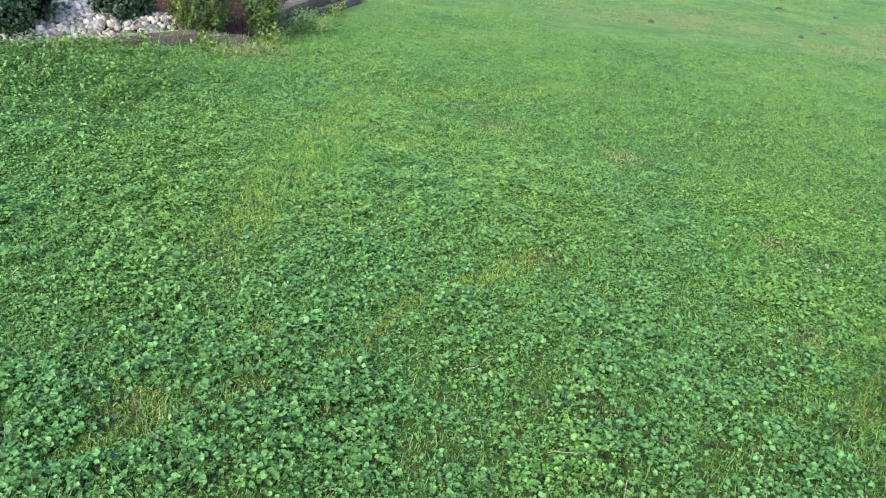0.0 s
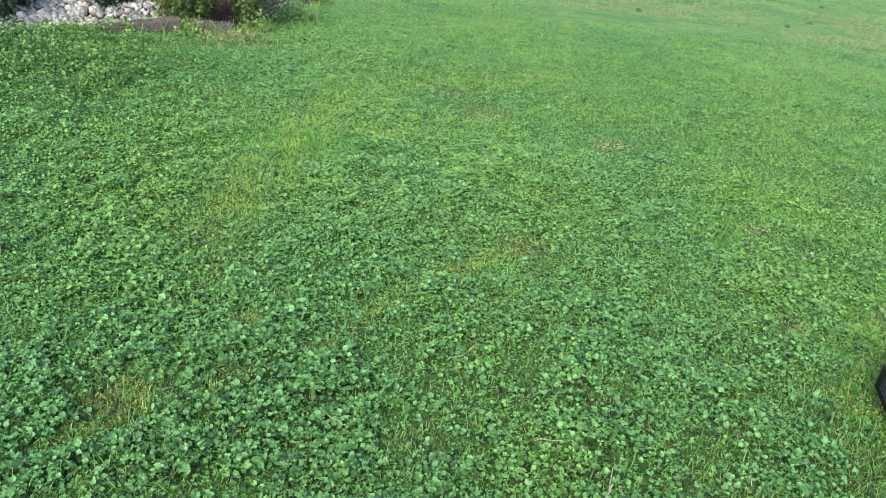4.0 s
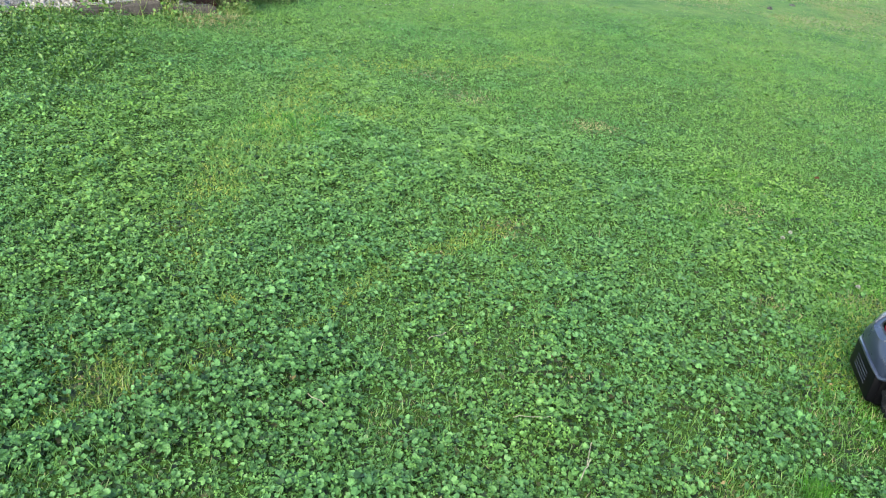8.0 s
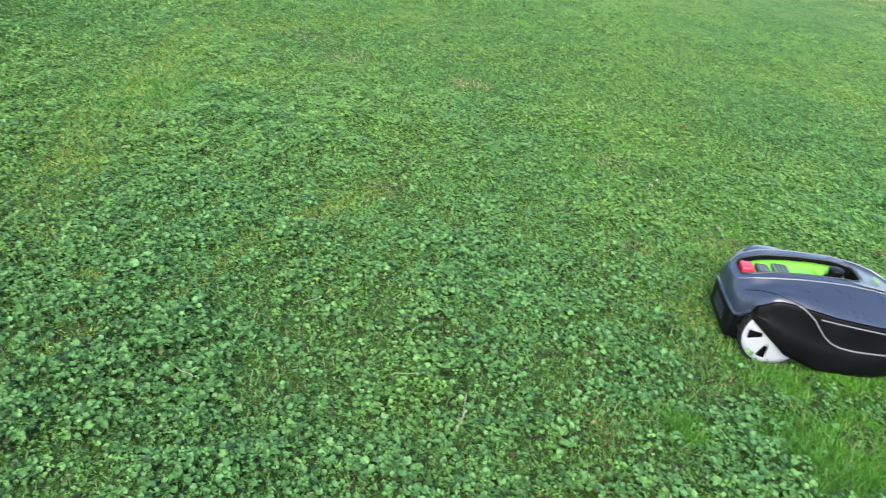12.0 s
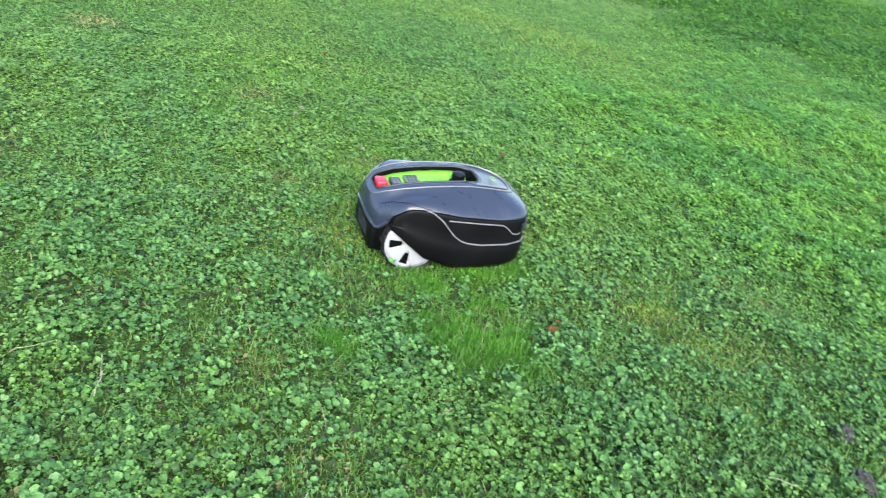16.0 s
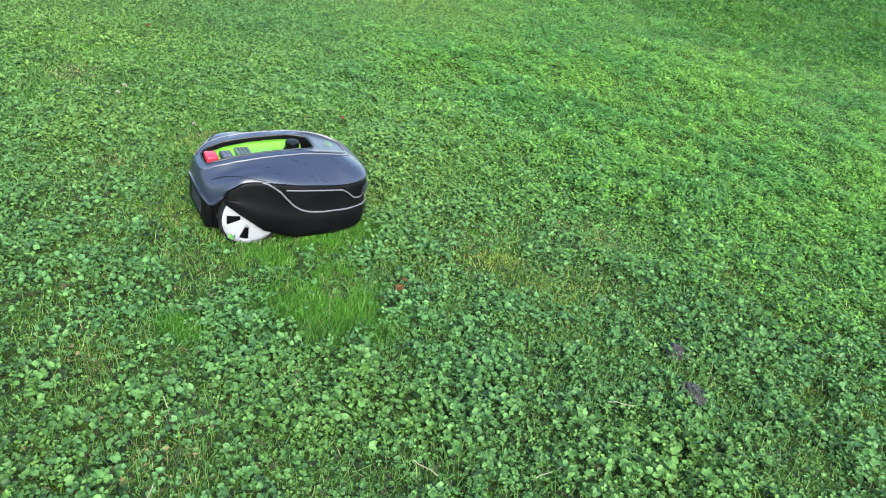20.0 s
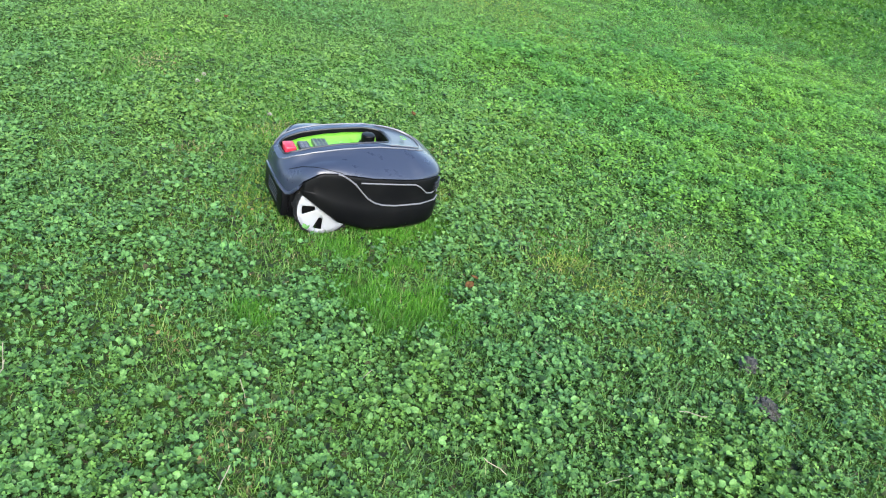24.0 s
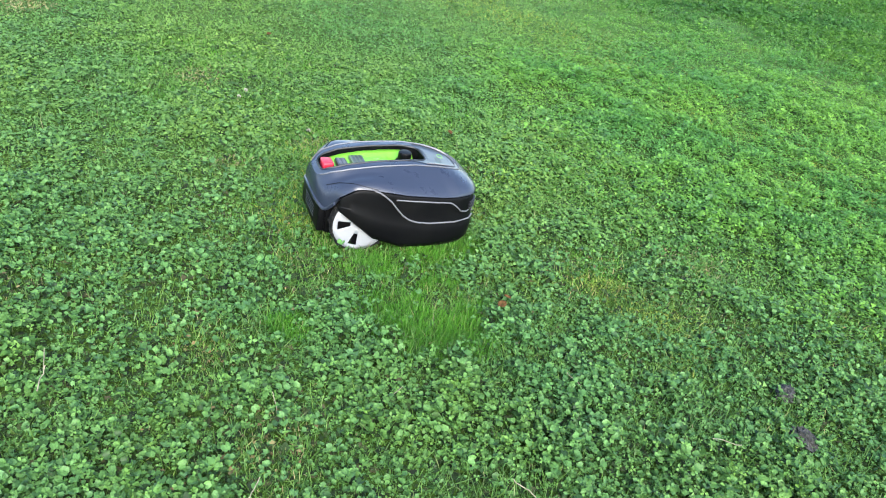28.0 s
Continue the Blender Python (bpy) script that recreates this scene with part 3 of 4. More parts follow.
leaves("clover", FLAKE, FLAKE_F, 26000, 0.05, 7.0, 0.5, (0.050, 0.106), (0.0, 0.03), CLOVER, "broader clover leaves over the rest of the lawn", 0.5, round_about, (-180, 180))
# under-layers whose darker colour stands in for shade down in the sward
leaves("undergrowth", FLAKE, FLAKE_F, 60000, 0.9, 4.4, 1.0, (0.018, 0.038), (0.0, 0.006), UNDER_SHADE, "low green undergrowth close to the soil, toned darker for shade between the leaves", 0.25, lambda x, y: np.full_like(x, 0.8), fade=NEAR)
leaves("undergrowth", FLAKE, FLAKE_F, 95000, 2.1, 11.0, 1.2, (0.022, 0.046), (0.0, 0.006), LOW, "low green undergrowth close to the soil, toned darker for shade between the leaves", 0.22, lambda x, y: np.full_like(x, 0.9), fade=MIDDLE)
leaves("ground_ivy", DISC, DISC_F, 120000, 0.9, 4.4, 1.0, (0.011, 0.023), (0.0, 0.042), IVY, "dense mat of round blue-green ground ivy leaves in the lawn", 0.62, fade=NEAR, gaps=0.25)
leaves("clover", TREFOIL, TREFOIL_F, 90000, 0.9, 4.4, 1.0, (0.012, 0.026), (0.0, 0.044), CLOVER, "dense mat of green clover leaves in the lawn", 0.60, fade=NEAR, gaps=0.25)
turfy = lambda x, y: np.clip((x - 0.3 + 1.2 * (field(x, y, 0.8, 1) - 0.5)) / 1.2, 0, 1) * np.clip((y - 2.7 + 1.0 * (field(x, y, 0.6, 6) - 0.5)) / 1.2, 0, 1) * (1 - lush(x, y)) + 0.6 * np.clip((y - 4.3 + 1.6 * (field(x, y, 0.7, 3) - 0.5)) / 0.6, 0, 1) * np.clip((0.2 - x) / 0.6, 0, 1)
rank = lambda x, y: np.clip((-1.3 - x + 0.9 * (field(x, y, 0.7, 2) - 0.5)) / 0.6, 0, 1) * np.clip((6.2 - y) / 0.8, 0, 1) * (1 - 0.9 * strokes(x, y, SUNNY_STRIPS))
leaves("clover", FLAKE, FLAKE_F, 110000, 2.0, 6.8, 1.0, (0.012, 0.026), (0.004, 0.046), CLOVER, "deep green clover and broad-leaved weeds near the bed", 0.65, rank, (-46, -8), fade=(2.0, 3.0, 6.0, 6.8), gaps=0.45)
leaves("clover", CHIP, CHIP_F, 1250000, 2.1, 11.0, 1.3, (0.012, 0.023), (0.002, 0.036), MEADOW, "finer greyish green clover leaves further out on the lawn", 0.5, lambda x, y: clover_share(x, y) * (1 - lush(x, y)) * (1 - 0.5 * rank(x, y)) * (1 - 0.82 * turfy(x, y)) * (1 - 0.6 * spots(x, y, DRY)), (-44, 80), fade=MIDDLE, gaps=0.5)
leaves("clover", CHIP, CHIP_F, 900000, 2.0, 11.0, 1.3, (0.013, 0.025), (0.002, 0.040), LUSH, "fine lush green clover leaves down the slope", 0.5, lambda x, y: np.clip(clover_share(x, y) + 0.35, 0, 1) * lush(x, y) * (1 - 0.7 * deep(x, y)), (25, 100), fade=(2.7, 4.3, 8.0, 11.0), gaps=0.55)
blades("grass", 200000, 0.9, 4.4, 1.0, (0.0016, 0.0036), (0.022, 0.058), TURF, "short mown green lawn grass between the clover", lambda x, y: np.maximum(grassy(x, y), 0.42 + 0.30 * np.clip((x - 1.1) / 0.5, 0, 1)), 1.0, fade=NEAR)
blades("grass", 800000, 2.1, 11.0, 1.3, (0.006, 0.013), (0.014, 0.034), GRASS, "short mown green lawn grass between the clover", lambda x, y: np.clip(grassy(x, y) + 0.14 + 0.5 * turfy(x, y), 0, 1) * (1 - 0.5 * rank(x, y)) * (1 - 0.8 * deep(x, y)) * (1 - 0.55 * lush(x, y)) * (1 - 0.7 * spots(x, y, DRY)), 0.32, shape=(SPEAR, SPEAR_F), fade=MIDDLE, gaps=0.25, flat=1.05)
sunny = lambda x, y: np.maximum(strokes(x, y, SUNNY_STRIPS), 0.55 * strokes(x, y, PALE_BAND)) * np.clip(2.2 * field(x, y, 0.09, 6) - 0.2, 0.15, 1)
blades("sunny_grass", 560000, 1.4, 7.0, 1.2, (0.004, 0.009), (0.012, 0.030), SUNNY, "short yellowish green grass in mown strips of the lawn", sunny, 0.3, (-44, 80), (SPEAR, SPEAR_F), flat=1.05)
blades("grass", 230000, 8.0, 34.0, 1.5, (0.013, 0.029), (0.014, 0.036), PALEGRASS, "pale mown lawn grass far out on the slope", lambda x, y: 0.95 - 0.85 * deep(x, y), 0.25, shape=(SPEAR, SPEAR_F), fade=FAR, flat=1.15)
leaves("clover", CHIP, CHIP_F, 300000, 5.0, 14.0, 1.2, (0.022, 0.048), (0.0, 0.05), DEEP, "deep green coarse clover in the lusher grass", 0.6, deep, (40, 100), gaps=0.7)
blades("grass", 150000, 6.0, 17.0, 1.2, (0.010, 0.022), (0.018, 0.045), DEEP, "deeper green lush grass further down the slope", deep, 0.9, (42, 100), (SPEAR, SPEAR_F))
band = lambda x, y: 0.95 * np.clip(1.4 - np.abs(y - 11.25 - 0.1 * x - 0.9 * (field(x, y, 1.3, 6) - 0.5)) / (0.65 + 0.18 * x), 0, 1) * np.clip((x - 0.5) / 1.2, 0, 1) * np.clip((10.5 - x) / 2, 0, 1) * np.clip(1.9 * field(x, y, 0.5, 2) - 0.1, 0.1, 1)
blades("dry_grass", 270000, 8.5, 19.0, 1.2, (0.010, 0.022), (0.012, 0.030), WORN, "worn strip of dry straw-coloured grass across the lawn", band, 0.25, (-5, 75), (SPEAR, SPEAR_F), flat=1.15)
blades("fresh_grass", 130000, 1.5, 2.7, 1.0, (0.0016, 0.0032), (0.018, 0.042), FRESH, "bright fresh green tufts of taller grass", tufted, 0.55, (22, 56))
MOWN = [(1.75, 2.75, 0.45), (2.15, 2.3, 0.35), (2.3, 2.9, 0.45), (1.3, 3.2, 0.3), (1.37, 2.2, 0.22), (1.32, 2.0, 0.22), (1.5, 2.05, 0.25), (1.62, 1.85, 0.3), (1.64, 1.62, 0.22), (1.37, 1.72, 0.25), (1.8, 1.65, 0.22), (2.0, 1.85, 0.25), (1.6, 3.9, 0.5), (2.0, 3.8, 0.4), (1.7, 2.9, 0.35), (-0.9, 4.2, 0.4), (2.25, 1.35, 0.14), (2.7, 1.9, 0.25)]
blades("fresh_grass", 230000, 1.5, 4.6, 1.0, (0.0016, 0.0034), (0.012, 0.032), FRESH, "short fresh green grass in patches between the clover", lambda x, y: 0.75 * spots(x, y, MOWN) * np.clip(2.6 * field(x, y, 0.07, 5) - 0.4, 0.1, 1), 0.8, (-20, 72))
blades("dry_grass", 170000, 0.9, 8.0, 1.1, (0.0016, 0.0036), (0.012, 0.032), STRAW, "dry straw-coloured thatch in thin spots of the lawn", dryish, 1.2)
leaves("dead_thatch", FLAKE, FLAKE_F, 46000, 0.9, 6.0, 1.2, (0.006, 0.017), (0.004, 0.030), THATCH, "scraps of brown dead leaf and thatch in the thin spots", 0.6, lambda x, y: 0.6 * spots(x, y, DRY) * np.clip(3.0 * field(x, y, 0.06, 2) - 1.1, 0, 1) + 0.006, (-44, 96))
blades("dry_grass", 330000, 3.0, 8.0, 1.2, (0.005, 0.010), (0.012, 0.026), STRAW, "patches of pale dry grass in the mown lawn", lambda x, y: 0.95 * spots(x, y, DRY) * np.clip(2.4 * field(x, y, 0.14, 4) - 0.2, 0.15, 1), 0.3, shape=(SPEAR, SPEAR_F), flat=1.1)
blades("dry_grass", 12000, 6.4, 7.6, 1.0, (0.004, 0.008), (0.02, 0.055), STRAW, "bleached dry grass under the cedar shrubs", lambda x, y: spots(x, y, [(-2.16, 6.66, 0.20), (-2.0, 6.80, 0.15)]), 1.0, (-24, -10))


# ---- robot mower ----
def ring(cx, a, b, n, taper, zf, count=72, back=None):
    """A rounded outline: half length a, half width b, squareness n, narrower to the nose by taper; height by zf(x)."""
    pts = []
    for k in range(count):
        th = k * math.tau / count
        c, s = math.cos(th), math.sin(th)
        e = 2 / (back if back and c < 0 else n)
        x = cx + a * math.copysign(abs(c) ** e, c)
        y = b * math.copysign(abs(s) ** e, s) * (1 - taper * (x - cx) / a)
        pts.append(Vector((x, y, zf(x))))
    return pts


def table(*rows):
    xs, ys = zip(*rows)
    return lambda x: float(np.interp(x, xs, ys))


BELT_Z = table((-0.29, 0.165), (-0.275, 0.196), (-0.25, 0.225), (-0.21, 0.235), (-0.17, 0.242), (-0.13, 0.241), (-0.10, 0.238), (-0.06, 0.229), (-0.02, 0.225), (0.05, 0.219), (0.15, 0.210), (0.31, 0.203))
DECK_Z = table((-0.29, 0.228), (-0.25, 0.254), (-0.19, 0.271), (-0.10, 0.283), (0.04, 0.289), (0.14, 0.280), (0.20, 0.268), (0.26, 0.248))
LOW_Z = table((-0.285, 0.195), (-0.25, 0.165), (-0.062, 0.024), (0.31, 0.018))


def loft(rings, close=True):
    bm = bmesh.new()
    vs = [[bm.verts.new(p) for p in r] for r in rings]
    n = len(rings[0])
    for a, b in zip(vs, vs[1:]):
        for k in range(n if close else n - 1):
            bm.faces.new((a[k], a[(k + 1) % n], b[(k + 1) % n], b[k]))
    return bm, vs


def wheel(name, side, parent):
    """Driven wheel: ribbed tyre, pale rim with five spokes and open gaps."""
    y_out, y_in = side * 0.178, side * 0.132
    c = Vector((-0.146, 0, 0.098))
    hub = new(name)
    hub.parent = parent
    bm = bmesh.new()
    prof = [(0.091, y_in), (0.102, y_in), (0.106, y_in + side * 0.006), (0.106, y_out - side * 0.006), (0.1045, y_out), (0.103, y_out), (0.091, y_out - side * 0.012)]
    n = 48
    vs = [[bm.verts.new((c.x + r * math.cos(k * math.tau / n), y, c.z + r * math.sin(k * math.tau / n))) for r, y in prof] for k in range(n)]
    for k in range(n):
        a, b = vs[k], vs[(k + 1) % n]
        for j in range(len(prof)):
            q = (j + 1) % len(prof)
            bm.faces.new((a[j], b[j], b[q], a[q]))
    for k in range(24):
        th = k * math.tau / 24
        m = Matrix.Translation(c) @ Matrix.Rotation(-th, 4, "Y") @ Matrix.Translation((0.106, (y_out + y_in) / 2 + side * (0.010 if k % 2 else -0.010), 0)) @ Matrix.Diagonal((0.008, 0.028, 0.011, 1))
        bmesh.ops.create_cube(bm, size=1, matrix=m)
    part("tyre", bm, RUBBER, hub, "black ribbed rubber tyre", True, 30)
    bm = bmesh.new()

    def at(r, th, y):
        return bm.verts.new((c.x + r * math.cos(th), y, c.z + r * math.sin(th)))

    steps = 60
    y0 = y_out - side * 0.002
    rr = [(0.022, y0 + side * 0.006), (0.038, y0 + side * 0.005), (0.084, y0 + side * 0.001), (0.1035, y0 - side * 0.001)]
    g = [[at(r, k * math.tau / steps + 0.35 + (0.10 if 0 < j < 3 else 0.0) * (j - 1), y) for j, (r, y) in enumerate(rr)] for k in range(steps)]
    for k in range(steps):
        a, b = g[k], g[(k + 1) % steps]
        for j in range(3):
            if j == 1 and k % 12 in (0, 1, 2, 3):
                continue
            bm.faces.new((a[j], b[j], b[j + 1], a[j + 1]))
    bm.faces.new([g[k][0] for k in range(steps)])
    ob = part("rim", bm, RIM, hub, "pale silver plastic rim with five spokes", True, 50)
    sol = ob.modifiers.new("thick", "SOLIDIFY")
    sol.thickness = 0.006
    bm = bmesh.new()
    bmesh.ops.create_cone(bm, cap_ends=True, segments=36, radius1=0.092, radius2=0.092, depth=0.02,
                          matrix=Matrix.Translation((c.x, y_out - side * 0.03, c.z)) @ Matrix.Rotation(math.pi / 2, 4, "X"))
    part("hub_backing", bm, BLACK, hub, "", True)
    return hub


def bars(bm, x0, x1, y0, y1, z, rows, gap=0.35):
    """Rows of small raised printed bars."""
    step = (x1 - x0) / rows
    for k in range(rows):
        for a, b in ((0.0, 0.42), (0.5, 0.78), (0.84, 1.0)):
            ya, yb = y0 + (y1 - y0) * a, y0 + (y1 - y0) * b
            xa, xb = x0 + step * (k + gap / 2), x0 + step * (k + 1 - gap / 2)
            bmesh.ops.create_cube(bm, size=1, matrix=Matrix.Translation(((xa + xb) / 2, (ya + yb) / 2, z)) @ Matrix.Diagonal((xb - xa, yb - ya, 0.0008, 1)))


def robot_mower(m):
    mower = new("robot_mower")
    belt = ring(0.006, 0.304, 0.212, 4.0, 0.05, BELT_Z, back=5.0)
    for p in belt:  # rear corners fall away and round off
        c = min(1.0, max(0.0, (-0.19 - p.x) / 0.09)) * min(1.0, max(0.0, (abs(p.y) - 0.08) / 0.10))
        q = min(1.0, max(0.0, (-0.05 - p.x) / 0.10))
        p.x, p.y, p.z = p.x + 0.022 * c, p.y * (1 - 0.04 * c) * (1 - 0.07 * q), p.z - 0.030 * c
    rim = ring(-0.018, 0.273, 0.106, 3.6, 0.06, DECK_Z)
    inner = [p + Vector((-0.006 * (1 if p.x > 0 else -1), -0.010 * (1 if p.y > 0 else -1), 0.003)) for p in rim]
    hole_z = lambda x: DECK_Z(x) + 0.001
    hole = ring(-0.080, 0.192, 0.067, 5.0, 0.0, hole_z)
    # upper shell
    levels = []
    dome_in, dome_up = (0, 0.10, 0.28, 0.50, 0.68, 0.82, 0.92, 1.0), (0, 0.34, 0.50, 0.55, 0.55, 0.66, 0.88, 1.0)
    for s in (0.0, 0.03, 0.12, 0.3, 0.5, 0.7, 0.86, 0.95, 1.0):
        row = []
        for b, r in zip(belt, rim):
            rear = min(1.0, max(0.0, (0.0 - b.x) / 0.12)) * min(1.0, max(0.0, (b.x + 0.29) / 0.06))
            side = min(1.0, max(0.0, (abs(b.y) - 0.08) / 0.09))
            w = rear * side
            tail = min(1.0, max(0.0, (-0.19 - b.x) / 0.07))
            h0 = s ** (1.5 if b.x > 0.2 else 1.1 + 0.9 * tail)
            h = (1 - w) * h0 + w * s
            g = (1 - w) * s ** (0.86 - 0.2 * tail) + w * float(np.interp(s, dome_in, dome_up))
            row.append(Vector((b.x + (r.x - b.x) * h, b.y + (r.y - b.y) * h, b.z + (r.z - b.z) * g)))
        levels.append(row)
    lip = [Vector((p.x * 0.985, p.y * 0.975, p.z - 0.004)) for p in belt]
    bm, _ = loft([lip] + levels)
    shell = part("upper_shell", bm, SLATE, mower, "slate grey satin plastic upper shell", True, 32)
    # top deck round the opening
    bm, _ = loft([rim, inner, hole])
    part("deck", bm, SLATE, mower, "", True, 25)
    part("deck_trim", tube_bm([p + Vector((0, 0, 0.001)) for p in (rim[k % 72] for k in range(40, 105))], 0.0026, 6), SILVER, mower, "thin light grey edge line")
    # opening with walls and floor
    low = [Vector((p.x * 0.985, p.y * 0.96, p.z - 0.042)) for p in hole]
    bm, vs = loft([hole, low])
    bm.faces.new(vs[1])
    part("opening", bm, BLACK, mower, "deep black recess in the top", True, 30)
    part("opening_edge", tube_bm(hole, 0.0035, 6, closed=True), GREYP, mower)
    # bright panel with controls
    bm = bmesh.new()
    n = 26
    grid = []
    for i in range(n + 1):
        x = -0.254 + 0.345 * i / n
        w = 0.058 + (0.006 if i > 15 else 0)
        row = []
        for j in range(9):
            y = w * (j / 4 - 1)
            z = DECK_Z(x) - 0.030 + 0.012 * (abs(j / 4 - 1) ** 3) + 0.006 * math.sin(math.pi * min(1, i / n))
            if i > 18 and abs(j - 4) < 3:
                z -= 0.008
            row.append(bm.verts.new((x, y, z)))
        grid.append(row)
    for i in range(n):
        for j in range(8):
            bm.faces.new((grid[i][j], grid[i + 1][j], grid[i + 1][j + 1], grid[i][j + 1]))
    panel = part("control_panel", bm, LIME, mower, "bright lime green control panel", True, 60)
    panel.modifiers.new("thick", "SOLIDIFY").thickness = 0.006
    part("stop_button", box_bm(-0.264, -0.224, -0.030, 0.028, 0.232, 0.260, 0.006, 3), RED, mower, "red plastic stop button", True)
    part("display", box_bm(-0.210, -0.172, -0.030, 0.030, 0.240, 0.2565, 0.003), PRINT, mower, "dark display window", True)
    part("keypad", box_bm(-0.158, -0.108, -0.034, 0.034, 0.246, 0.2640, 0.002), PRINTG, mower, "grey keypad label", True)
    bm = bmesh.new()
    bars(bm, -0.154, -0.112, -0.030, 0.030, 0.2644, 3)
    part("keypad_print", bm, PRINT, mower)
    bm = bmesh.new()
    bars(bm, -0.206, -0.176, -0.026, 0.026, 0.2569, 2)
    part("display_print", bm, SILVER, mower, "pale printed marks")
    bm = bmesh.new()
    kn = 28
    prof = [(0.031, 0.246), (0.031, 0.260), (0.0235, 0.264), (0.0245, 0.289), (0.022, 0.2925), (0.008, 0.294)]
    vs = [[bm.verts.new((0.044 + r * (1 + (0.03 if k % 2 and 0.260 < z < 0.292 else 0)) * math.cos(k * math.tau / kn), r * math.sin(k * math.tau / kn), z)) for k in range(kn)] for r, z in prof]
    for a, b in zip(vs, vs[1:]):
        for k in range(kn):
            bm.faces.new((a[k], a[(k + 1) % kn], b[(k + 1) % kn], b[k]))
    bm.faces.new(vs[-1])
    part("knob", bm, BLACK, mower, "round black cutting height knob", True, 35)
    # light plate with a round emblem at the front of the deck
    rows = []
    for f in (0.08, 0.3, 0.55, 0.8, 0.96):
        rows.append([hole[k % 72].lerp(inner[k % 72], f) + Vector((0, 0, 0.0016)) for k in range(-15, 16)])
    bm, _ = loft(rows, False)
    part("deck_plate", bm, DECK, mower, "glossy dark front plate", True, 60)
    line = [hole[k % 72].lerp(inner[k % 72], 0.93) + Vector((0, 0, 0.003)) for k in range(-15, 16)]
    part("plate_line", tube_bm(line, 0.0022, 6), SILVER, mower, "thin pale line round the front plate")
    part("emblem", tube_bm([(0.182 + 0.010 * math.cos(k * math.tau / 20), 0.016 * math.sin(k * math.tau / 20), DECK_Z(0.182 + 0.010 * math.cos(k * math.tau / 20)) + 0.005) for k in range(20)], 0.0012, 5, closed=True), LIME, mower, "plain green oval emblem")
    # lower skirt with a sweep up to the rear
    order = [k for k in list(range(37, 72)) + list(range(0, 36)) if belt[k].x > 0 or (abs(belt[k].y) > 0.15 and belt[k].x > -0.238)]
    rows = []
    for f, out in ((0.0, 0.970), (0.04, 0.985), (0.10, 0.992), (0.30, 0.996), (0.55, 1.0), (0.58, 1.012), (0.72, 1.012), (0.92, 1.0), (1.0, 0.972)):
        rows.append([Vector((belt[k].x * out, belt[k].y * out, belt[k].z + (min(LOW_Z(belt[k].x), belt[k].z - 0.004) - belt[k].z) * f - 0.004)) for k in order])
    bm, _ = loft(rows, False)
    skirt = part("lower_skirt", bm, BLACK, mower, "black plastic skirt with swept side panels", True, 35)
    skirt.modifiers.new("thick", "SOLIDIFY").thickness = 0.007

    def along(points, grow=1.008):
        """Points (x, z) carried onto the flank outline, for both flanks."""
        for sgn in (1, -1):
            line = []
            for x, z in points:
                u = max(-1.0, min(1.0, (x - 0.006) / 0.304))
                e = 5.0 if u < 0 else 4.0
                y = 0.212 * (1 - abs(u) ** e) ** (1 / e) * (1 - 0.05 * u)
                y *= 1 - 0.07 * min(1.0, max(0.0, (-0.05 - x) / 0.10))
                line.append((x * grow, sgn * y * grow, z))
            yield line

    sweep = [(-0.122, 0.240), (-0.102, 0.234), (-0.082, 0.221), (-0.058, 0.203), (-0.033, 0.174), (-0.008, 0.148), (0.018, 0.130), (0.05, 0.119), (0.10, 0.113), (0.20, 0.110), (0.27, 0.108), (0.295, 0.108)]
    for line in along(sweep, 1.012):
        part("accent_line", tube_bm(line, 0.0032, 6), SILVER, mower, "thin silver line sweeping along the flank")
    upper = [(-0.04, 0.208), (0.02, 0.202), (0.10, 0.195), (0.172, 0.188), (0.194, 0.175), (0.225, 0.148), (0.25, 0.142), (0.295, 0.141)]
    for line in along(upper, 1.006):
        part("accent_line", tube_bm(line, 0.0028, 6), SILVER, mower, "thin silver line sweeping along the flank")
    # nose: ridges, opening and its bright inlay
    for z in (0.150, 0.162, 0.174):
        for sgn in (1, -1):
            line = [Vector((p.x * 1.004, p.y * 1.004, z)) for p in (belt[k % 72] for k in range(4, 10))]
            line = [Vector((p.x, sgn * p.y, p.z)) for p in line]
            part("grille_slat", tube_bm(line, 0.0042, 6), GREYP, mower, "dark grey horizontal bumper ridge")
    part("nose_opening", box_bm(0.296, 0.314, -0.040, 0.040, 0.145, 0.188, 0.006), BLACK, mower, "dark charging opening in the nose", True)
    part("nose_inlay", box_bm(0.311, 0.3155, -0.034, 0.034, 0.178, 0.185, 0.001), LIME, mower, "lime green inlay")
    part("nose_rim", tube_bm([(0.314, -0.048, 0.186), (0.315, -0.040, 0.150), (0.316, -0.030, 0.143), (0.316, 0.030, 0.143), (0.315, 0.040, 0.150), (0.314, 0.048, 0.186)], 0.003, 6), SILVER, mower)
    part("bumper_line", tube_bm([(0.300, -0.125, 0.119), (0.313, -0.06, 0.117), (0.316, -0.045, 0.108), (0.316, 0.045, 0.108), (0.313, 0.06, 0.117), (0.300, 0.125, 0.119)], 0.003, 6), SILVER, mower)
    # inner chassis and the vented back
    part("chassis", box_bm(-0.265, 0.27, -0.120, 0.120, 0.034, 0.150, 0.014, 3), BLACK, mower, "black inner chassis", True)
    back = part("rear_panel", box_bm(-0.290, -0.262, -0.126, 0.126, 0.046, 0.150, 0.008, 2), BLACK, mower, "dark grey rear panel with vents", True)
    for z in (0.076, 0.088, 0.100, 0.112):
        part("vent_slot", box_bm(-0.2925, -0.286, -0.066, 0.066, z - 0.0022, z + 0.0022, 0.0008, 1), GREYP, back)
